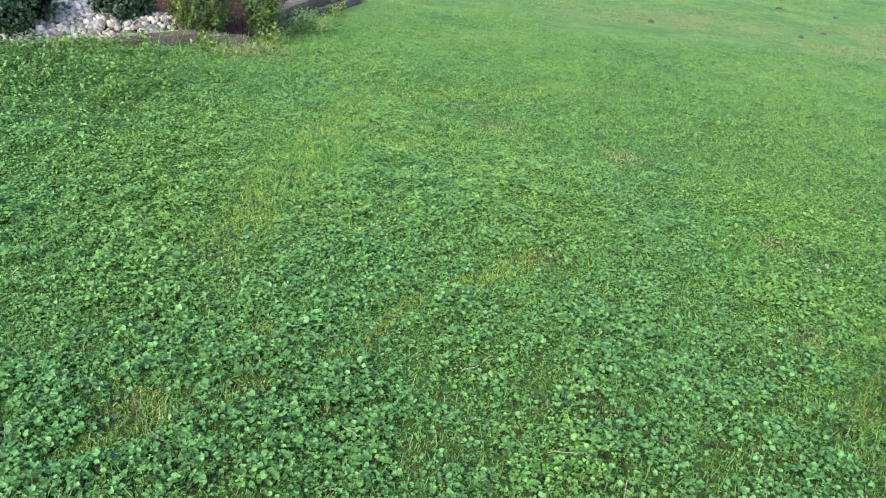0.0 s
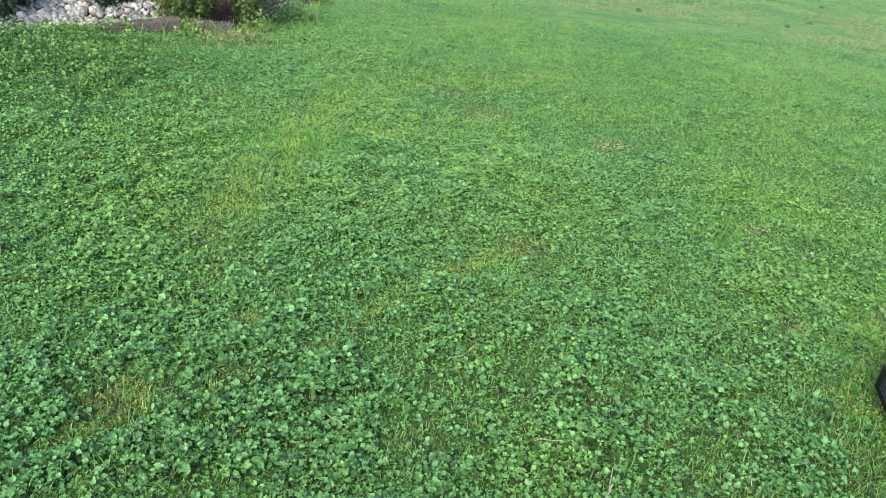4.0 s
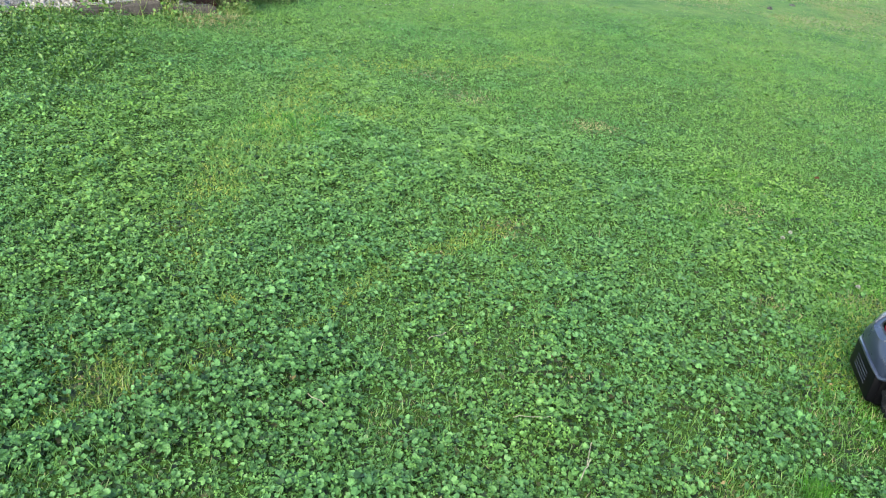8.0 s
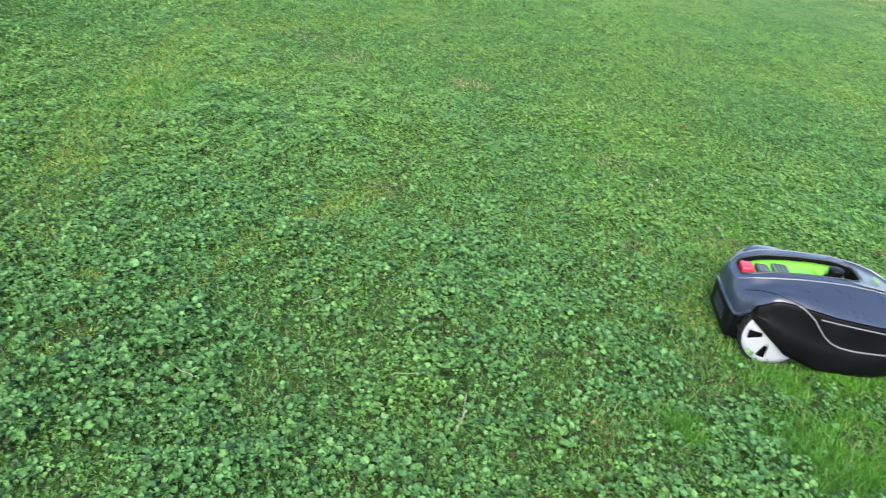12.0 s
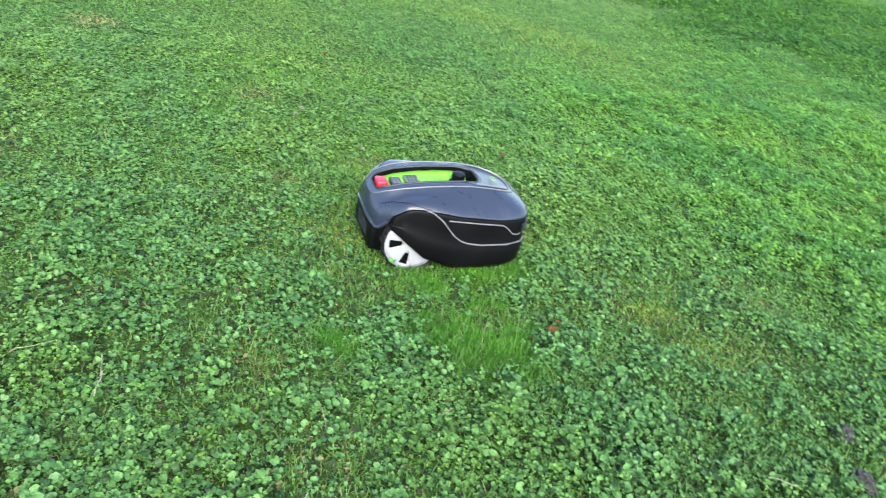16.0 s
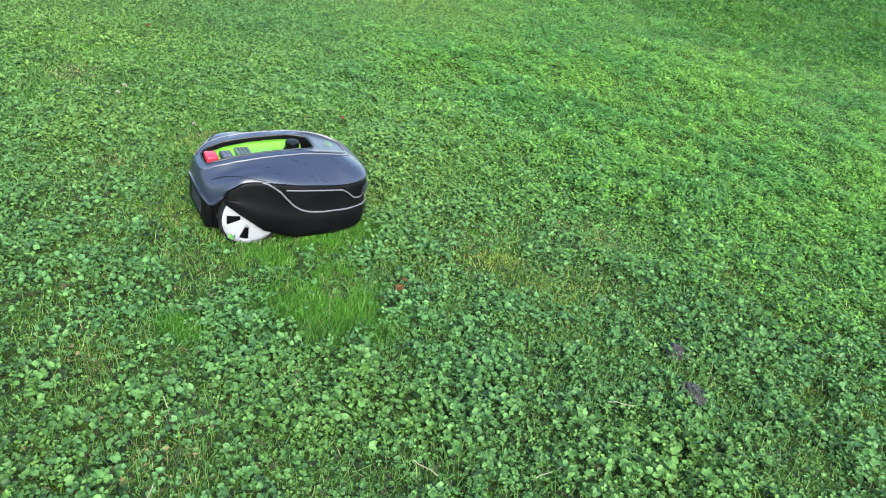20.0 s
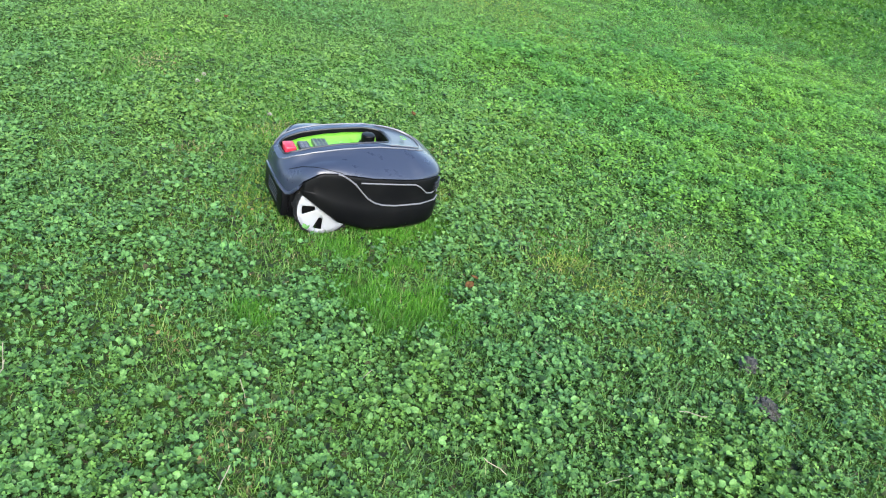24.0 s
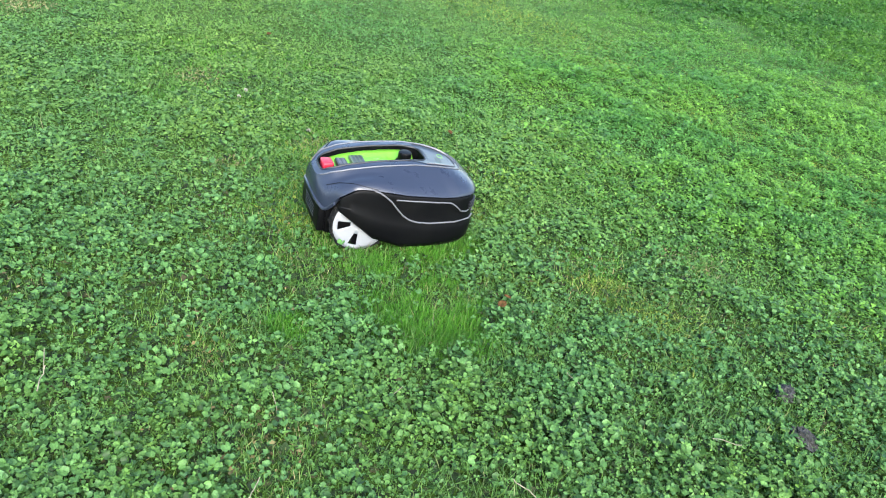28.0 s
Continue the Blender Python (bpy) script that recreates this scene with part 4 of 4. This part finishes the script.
    edge = [Vector((belt[k].x - 0.001, belt[k].y, belt[k].z - 0.006)) for k in range(28, 45)]
    edge = [Vector((edge[0].x + 0.02, edge[0].y * 0.9, edge[0].z + 0.012))] + edge + [Vector((edge[-1].x + 0.02, edge[-1].y * 0.9, edge[-1].z + 0.012))]
    part("rear_lip", tube_bm(edge, 0.006, 8), SLATE, mower, "rounded overhanging rear lip", True)
    for ks in (range(19, 31), range(53, 41, -1)):
        seam = []
        for i, k in enumerate(ks):
            lv = 0.6 + 4.4 * math.sin(i / 11 * math.pi / 2)
            a = int(lv)
            seam.append(levels[a][k].lerp(levels[a + 1][k], lv - a) * 1.0015)
        part("shell_seam", tube_bm(seam, 0.0012, 4), BLACK, mower)
    wheel("wheel", 1, mower)
    wheel("wheel", -1, mower)
    mower.matrix_world = m @ Matrix.Diagonal((1.01, 0.96, 1.05, 1))
    return tagged(mower, "slate grey and black robot mower with lime panel on lawn", "lawn mower")


robot_mower(pose(MOWER[0], MOWER[1], 0.0, 0, 0, MOWER[2]))


# ---- planting bed beside the lawn ----
def bed():
    """Raised mulch bed behind the edging."""
    ys = np.linspace(4.2, 13.0, 45)
    rows = []
    for y in ys:
        x1 = float(bed_line(y)) - 0.04
        rows.append([(x1 - d, y + 0.25 * d, 0.02 + 0.10 * min(1, d / 0.4) + 0.05 * d + 0.03 * (noise.noise((x1 - d, y, 3)))) for d in (0, 0.06, 0.15, 0.3, 0.5, 0.8, 1.2, 1.8, 2.6, 4.0, 7.0)])
    bm = bmesh.new()
    vs = [[bm.verts.new(p) for p in r] for r in rows]
    for a, b in zip(vs, vs[1:]):
        for k in range(len(a) - 1):
            bm.faces.new((a[k], a[k + 1], b[k + 1], b[k]))
    return tagged(part("planting_bed", bm, MULCH, None, "", True, 80), "raised planting bed of red-brown mulch beside the lawn", "flower bed", kind="structure")


def bed_height(x, y):
    d = max(0.0, float(bed_line(y)) - 0.04 - x)
    return 0.02 + 0.10 * min(1, d / 0.4) + 0.05 * d


BED = bed()


def stone_mesh(seed):
    r = random.Random(seed)
    bm = bmesh.new()
    bmesh.ops.create_icosphere(bm, subdivisions=2, radius=0.5)
    cut = [Vector((r.uniform(-1, 1), r.uniform(-1, 1), r.uniform(-0.6, 1))).normalized() for _ in range(9)]
    far = [r.uniform(0.13, 0.33) for _ in cut]
    for v in bm.verts:
        for c, d in zip(cut, far):
            k = v.co.dot(c)
            if k > d:
                v.co -= c * (k - d)
        v.co += v.co.normalized() * 0.13 * noise.noise(v.co * 5 + Vector((seed, 0, 0)))
        v.co.z *= 0.72
    me = bpy.data.meshes.new("stone")
    bm.to_mesh(me)
    bm.free()
    me.materials.append(STONE)
    return me


def stones():
    """Loose pale landscaping stones, one by one, in the bed."""
    shapes = [stone_mesh(k) for k in range(9)]
    r = random.Random(11)
    made = 0
    tries = 0
    while made < 300 and tries < 4000:
        tries += 1
        if made < 175:
            y = r.uniform(5.2, 6.85)
            x = float(bed_line(y)) + 0.04 - abs(r.gauss(0, 0.24))
            if y > 6.3 and r.random() < 0.25:
                continue
        elif made < 235:
            x, y = r.uniform(-3.3, -2.72), r.uniform(6.55, 6.95)
        else:
            u = r.random()
            x, y = -3.40 - 0.40 * u + r.gauss(0, 0.13), 6.45 + 1.1 * u + r.gauss(0, 0.12)
        size = r.choice((0.045, 0.055, 0.065, 0.08, 0.10)) * r.uniform(0.8, 1.15)
        ob = new("stone", shapes[made % 9])
        ob.parent = BED
        ob.matrix_world = pose(x, y, bed_height(x, y) + 0.18 * size + (0.03 if r.random() < 0.3 else 0), r.uniform(-20, 20), r.uniform(-20, 20), r.uniform(0, 360)) @ Matrix.Diagonal((size * r.uniform(0.9, 1.7), size * r.uniform(0.85, 1.15), size * r.uniform(0.8, 1.2), 1))
        made += 1


stones()


def gravel():
    """Small broken stone filling between the larger pieces."""
    g = np.random.default_rng(17)
    v, f = [], []
    bm = bmesh.new()
    bmesh.ops.create_icosphere(bm, subdivisions=1, radius=0.5)
    v = [tuple(q.co) for q in bm.verts]
    f = [tuple(q.index for q in face.verts) for face in bm.faces]
    bm.free()
    y = g.uniform(5.1, 7.0, 2000)
    x = bed_line(y) + 0.03 - 0.62 * g.random(2000) ** 1.2
    u = g.random(700)
    x = np.concatenate([x, -3.40 - 0.45 * u + g.normal(0, 0.17, 700)])
    y = np.concatenate([y, 6.5 + 1.3 * u + g.normal(0, 0.12, 700)])
    ok = ~((x > -3.0) & (y > 6.95))
    x, y = x[ok], y[ok]
    k = len(x)
    z = np.array([bed_height(a, b) for a, b in zip(x, y)])
    m = frames_up(k, g.random(k) * math.tau, g.random(k) * 0.8, g.random(k) * math.tau, g.uniform(0.028, 0.070, k)) * g.uniform(0.6, 1.3, (k, 1, 3))
    ob = scatter_mesh("gravel", v, f, m, np.stack([x, y, z + 0.012], -1), GRAVEL)
    ob.parent = BED
    tagged(ob, "small pale grey broken stone between the larger stones", kind="stuff")


gravel()


def timber(a, b, high, deep, z0, label, dip=0.0):
    """A weathered sleeper from a to b with worn edges."""
    a, b = Vector((*a, 0)), Vector((*b, 0))
    d = b - a
    bm = box_bm(0, d.length, -deep / 2, deep / 2, 0, high, 0.012, 2)
    bmesh.ops.subdivide_edges(bm, edges=[e for e in bm.edges if e.calc_length() > 0.3], cuts=12)
    for v in bm.verts:
        v.co += Vector((0, 1, 1)) * 0.008 * noise.noise(v.co * 6 + a)
    ob = part("edging_timber", bm, TIMBER, None, "", True, 35)
    ob.matrix_world = Matrix.Translation((a.x, a.y, z0)) @ Matrix.Rotation(math.atan2(d.y, d.x), 4, "Z") @ Matrix.Rotation(-radians(dip), 4, "Y")
    return tagged(ob, label, "edging", group="timber edging of the bed")


timber((-3.05, 6.30), (-2.50, 6.70), 0.21, 0.16, -0.165, "weathered grey timber edging sunk along the stone bed", 5.0)
timber((-2.44, 6.74), (-2.12, 6.98), 0.16, 0.16, -0.105, "short weathered timber under the cedar shrub")
timber((-2.10, 7.38), (-1.98, 7.95), 0.13, 0.18, -0.05, "lower weathered grey timber of the low retaining wall")
timber((-2.00, 7.97), (-1.55, 10.20), 0.13, 0.18, -0.05, "lower weathered grey timber of the low retaining wall")
timber((-2.13, 7.42), (-2.03, 8.05), 0.10, 0.18, 0.084, "upper weathered grey timber of the low retaining wall")
timber((-2.05, 8.07), (-1.62, 10.20), 0.10, 0.18, 0.084, "upper weathered grey timber of the low retaining wall")


def crown_leaves(name, centre, radii, count, template, faces, size, material, parent, seed, droop=0.0, shell=0.55, label="", lumpy=(2.6, 0.42)):
    """Many small leaves through the outer part of an uneven crown."""
    g = np.random.default_rng(seed)
    d = g.normal(size=(count, 3))
    d /= np.linalg.norm(d, axis=1)[:, None]
    rad = shell + (1 - shell) * g.random(count) ** 0.6
    lump = np.array([0.82 + lumpy[1] * (noise.noise(Vector(v) * lumpy[0] + Vector((seed, 0, 0))) + 0.15) for v in d])
    p = np.array(centre) + d * np.array(radii) * (rad * lump)[:, None]
    ok = p[:, 2] > 0.03
    p, d = p[ok], d[ok]
    k = len(p)
    m = frames_up(k, g.random(k) * math.tau, np.clip(np.arccos(np.clip(d[:, 2], -1, 1)) * 0.8 + g.normal(0, 0.4, k) + droop, 0, 3), np.arctan2(d[:, 1], d[:, 0]) + g.normal(0, 0.5, k), size[0] + (size[1] - size[0]) * g.random(k))
    ob = scatter_mesh(name, template, faces, m, p, material)
    ob.parent = parent
    if label:
        ob["label"] = label
    return ob


def stems(name, centre, high, reach, count, seed, parent, thick=0.02):
    r = random.Random(seed)
    bm = bmesh.new()
    for k in range(count):
        a = r.uniform(0, math.tau)
        tip = Vector((centre[0] + reach * r.uniform(0.3, 1) * math.cos(a), centre[1] + reach * r.uniform(0.3, 1) * math.sin(a), high * r.uniform(0.6, 1)))
        base = Vector((centre[0] + 0.05 * math.cos(a), centre[1] + 0.05 * math.sin(a), 0.05))
        mid = base.lerp(tip, 0.5) + Vector((r.uniform(-0.05, 0.05), r.uniform(-0.05, 0.05), 0.04))
        last = None
        for i in range(6):
            u = i / 5
            p = base * (1 - u) ** 2 + mid * 2 * u * (1 - u) + tip * u * u
            w = thick * (1 - 0.8 * u)
            rg = [bm.verts.new(p + Vector((w * math.cos(q * math.tau / 5), w * math.sin(q * math.tau / 5), 0))) for q in range(5)]
            if last:
                for q in range(5):
                    bm.faces.new((last[q], last[(q + 1) % 5], rg[(q + 1) % 5], rg[q]))
            last = rg
    return part(name, bm, BARK, parent, "", True)


FROND = [(0, 0, 0), (0.30, 0.58, 0.0), (0.07, 0.40, 0.03), (0.0, 1.0, 0.05), (-0.07, 0.40, 0.03), (-0.30, 0.52, 0.0)]
FROND_F = [(0, 1, 2), (0, 2, 3, 4), (0, 4, 5)]


def leafy_shrub(x, y, r, h, count, seed, label):
    s = new("shrub")
    s.location = (0, 0, 0)
    stems("stem", (x, y), h * 0.8, r * 0.7, 12, seed, s)
    crown_leaves("crown", (x, y, h * 0.44), (r, r, h * 0.58), count, LEAFLET, LEAFLET_F, (0.026, 0.052), SHRUB, s, seed, 0.2, 0.4)
    return tagged(s, label, "shrub")


def cedar_shrub(x, y, r, h, count, seed, label):
    s = new("cedar_shrub")
    stems("trunk", (x, y), h * 0.8, r * 0.5, 8, seed, s, 0.03)
    crown_leaves("crown", (x, y, h * 0.47), (r, r, h * 0.56), count, FROND, FROND_F, (0.018, 0.044), CEDAR, s, seed, 0.0, 0.62, "", (4.5, 0.85))
    # second crown added inside; its dark colour stands in for the crown's shade
    crown_leaves("inner_foliage_shade", (x, y, h * 0.45), (r * 0.75, r * 0.75, h * 0.52), count // 4, FROND, FROND_F, (0.025, 0.05), UNDER_SHADE, s, seed + 40, 0.0, 0.35, "brown old inner foliage with the crown's shade put into its colour", (4.5, 0.5))
    return tagged(s, label, "shrub")


leafy_shrub(-3.93, 6.16, 0.46, 0.68, 14000, 21, "dark green broad-leaved shrub over the pale stones")
leafy_shrub(-3.20, 6.82, 0.27, 0.50, 5200, 22, "small dark green broad-leaved shrub behind the stones")
cedar_shrub(-2.53, 6.93, 0.27, 0.80, 16000, 23, "yellow-green dwarf cedar shrub behind the timber edging")
cedar_shrub(-2.03, 7.13, 0.18, 0.88, 9500, 24, "brownish green dwarf cedar shrub beside the retaining wall")

# rank weeds along the edge of the bed
weedy = lambda x, y: np.clip(1.15 - np.abs(x - bed_line(y) - 0.48) / 0.80, 0, 1) * np.clip(2.6 * field(x, y, 0.32, 1) - 0.45, 0, 1) * (y < 6.7) * (y > 3.6)
grown = lambda x, y: 0.6 * np.clip(1.3 - np.hypot(x + 1.74, (y - 8.3) / 3.0) / 0.16, 0, 1)
bushy = [(-1.77, 7.84, 0.20), (-1.68, 7.98, 0.15), (-1.92, 7.05, 0.12), (-1.66, 9.0, 0.13)]
leaves("weeds", LEAFLET, LEAFLET_F, 90000, 3.6, 9.4, 1.0, (0.014, 0.034), (0.006, 0.085), WEED, "rank light green weeds along the stone bed", 0.9, lambda x, y: np.maximum(weedy(x, y), spots(x, y, bushy)), (-46, -8))
leaves("weeds", LEAFLET, LEAFLET_F, 30000, 6.9, 9.6, 1.0, (0.014, 0.030), (0.01, 0.15), RANK, "bushy light green weeds against the retaining wall", 0.9, lambda x, y: spots(x, y, bushy), (-18, -8))
broad = lambda x, y: np.clip((6.3 - y) / 0.5, 0, 1) * np.clip((y - 4.1 + 0.5 * (x + 2.7)) / 0.5, 0, 1) * np.clip((-2.05 - x + 0.7 * (field(x, y, 0.4, 6) - 0.5)) / 0.35, 0, 1) * np.clip(2.6 * field(x, y, 0.17, 2) - 0.55, 0.05, 1)
leaves("weeds", PETAL5, PETAL5_F, 70000, 4.0, 7.4, 1.0, (0.013, 0.034), (0.01, 0.085), WEED, "broad-leaved green weeds crowding in front of the stones", 0.8, broad, (-46, -14))
strip = lambda x, y: np.clip(1.1 - np.abs(x - bed_line(y) - 0.16) / 0.24, 0, 1) * (y < 6.9) * (y > 5.4) * np.clip(2.4 * field(x, y, 0.2, 3) - 0.4, 0, 1)
blades("tall_grass", 110000, 4.4, 9.4, 1.0, (0.003, 0.006), (0.05, 0.15), RANK, "tall unmown yellow-green grass along the bed", lambda x, y: np.maximum(np.maximum(0.12 * weedy(x, y), 0.35 * grown(x, y)), np.maximum(strip(x, y), 1.0 * spots(x, y, bushy))), 0.75, (-46, -6))


# ---- small things lying on the lawn ----
def molehill(x, y, r, seed):
    bm = bmesh.new()
    bmesh.ops.create_icosphere(bm, subdivisions=4, radius=1)
    for v in bm.verts:
        n1 = noise.noise(v.co * 2.2 + Vector((seed, 0, 0)))
        n2 = noise.noise(v.co * 7 + Vector((0, seed, 0)))
        n3 = noise.noise(v.co * 16 + Vector((0, 0, seed)))
        v.co *= 1 + 0.35 * n1 + 0.32 * n2 + 0.22 * n3
        v.co = Vector((v.co.x * r * 1.35, v.co.y * r, v.co.z * 0.026))
    ob = part("soil_clod", bm, SOIL, None, "", True, 80)
    ob.matrix_world = pose(x, y, float(relief(np.array([x]), np.array([y]))[0]) + 0.012, 0, 0, seed * 40)
    return tagged(ob, "small crumbly clod of dark grey soil in the clover", "soil", group="soil clods")


for k, (x, y) in enumerate([(2.54, 11.28), (5.79, 15.03), (6.64, 14.53), (4.74, 11.35), (5.35, 12.01)]):
    molehill(x, y, 0.036, 3 + k)
molehill(2.28, 0.49, 0.028, 1)
molehill(2.14, 0.335, 0.034, 2)


def stalk(x, y, length, turn, lift, seed):
    r = random.Random(seed)
    pts = [(length * (k / 6 - 0.5), 0.012 * length * 6 * noise.noise(Vector((k * 0.6, seed, 0))), 0.004 * math.sin(k)) for k in range(7)]
    ob = part("dry_stalk", tube_bm(pts, 0.0010 + 0.0006 * r.random(), 5), STRAW_PALE, None, "", True)
    ob.matrix_world = pose(x, y, 0.036 + lift / 200 * length, 0, -lift, turn)
    return tagged(ob, "thin pale dry grass stalk lying on the clover", "stalk", group="dry stalks")


for k, (x, y, ln, tn, lf) in enumerate([(0.18, 1.62, 0.11, 5, 4), (0.30, 1.41, 0.07, 60, 25), (0.78, 1.09, 0.06, 80, 35), (1.46, 0.38, 0.08, -15, 8), (1.20, 0.57, 0.07, 120, 20), (1.86, 0.43, 0.08, -50, 6),
                                        (0.32, 1.47, 0.07, 75, 30), (1.10, 1.00, 0.05, 20, 15), (-0.45, 1.62, 0.06, 150, 12), (0.62, 0.86, 0.06, 40, 20), (1.62, 0.82, 0.06, 100, 18), (-0.1, 2.0, 0.07, 30, 10)]):
    stalk(x, y, ln, tn, lf, k + 1)


def dead_leaf(x, y, size, turn, seed):
    bm = bmesh.new()
    rows = []
    for i in range(9):
        u = i / 8
        w = 0.36 * math.sin(math.pi * min(1, u * 0.95 + 0.03)) ** 0.8
        rows.append([bm.verts.new((size * (u - 0.5), size * w * v, size * (0.18 * abs(v) ** 1.5 + 0.15 * (u - 0.5) ** 2 + 0.03 * noise.noise(Vector((u * 4, v * 3, seed)))))) for v in (-1, -0.5, 0, 0.5, 1)])
    for a, b in zip(rows, rows[1:]):
        for j in range(4):
            bm.faces.new((a[j], b[j], b[j + 1], a[j + 1]))
    ob = part("fallen_leaf", bm, DEADLEAF, None, "", True, 80)
    ob.modifiers.new("thick", "SOLIDIFY").thickness = 0.0012
    ob.matrix_world = pose(x, y, 0.045, 8, -6, turn)
    return tagged(ob, "curled red-brown dead leaf lying on the lawn", "leaf", group="fallen leaves")


dead_leaf(1.651, 1.206, 0.040, 10, 1)
dead_leaf(2.355, 2.463, 0.034, 70, 2)
dead_leaf(2.09, 3.96, 0.036, 30, 3)
dead_leaf(1.70, 1.235, 0.026, 120, 4)


def clover_flower(x, y, size, seed):
    """White clover head: many small florets on a thin stem."""
    f = new("clover_flower")
    g = np.random.default_rng(seed)
    k = 46
    d = g.normal(size=(k, 3))
    d /= np.linalg.norm(d, axis=1)[:, None]
    d[:, 2] = np.abs(d[:, 2]) * 1.2 - 0.3
    m = frames_up(k, g.random(k) * math.tau, np.arccos(np.clip(d[:, 2], -1, 1)), np.arctan2(d[:, 1], d[:, 0]), np.full(k, size * 0.55))
    m = m[:, :, [0, 2, 1]]
    h = scatter_mesh("flower_head", LEAFLET, LEAFLET_F, m, d * size * 0.25 + np.array([0, 0, 0.058]), PETAL)
    h.parent = f
    part("stem", tube_bm([(0, 0, 0), (0.003, 0.002, 0.03), (0, 0, 0.056)], 0.0012, 5), GRASS, f)
    f.matrix_world = pose(x, y, float(relief(np.array([x]), np.array([y]))[0]), 6, -5, seed * 50)
    return tagged(f, "small white clover flower standing in the lawn", "flower", group="clover flowers")


flowers = [(1.587, 3.145), (1.519, 3.076), (1.666, 2.636)]
rf = random.Random(5)
flowers += [(rf.gauss(-0.65, 0.35), rf.gauss(8.4, 0.7)) for _ in range(16)]
flowers += [(rf.gauss(4.5, 1.2), rf.gauss(10.0, 1.0)) for _ in range(6)]
for k, (x, y) in enumerate(flowers):
    clover_flower(x, y, 0.014 if k < 3 else 0.012, k + 1)
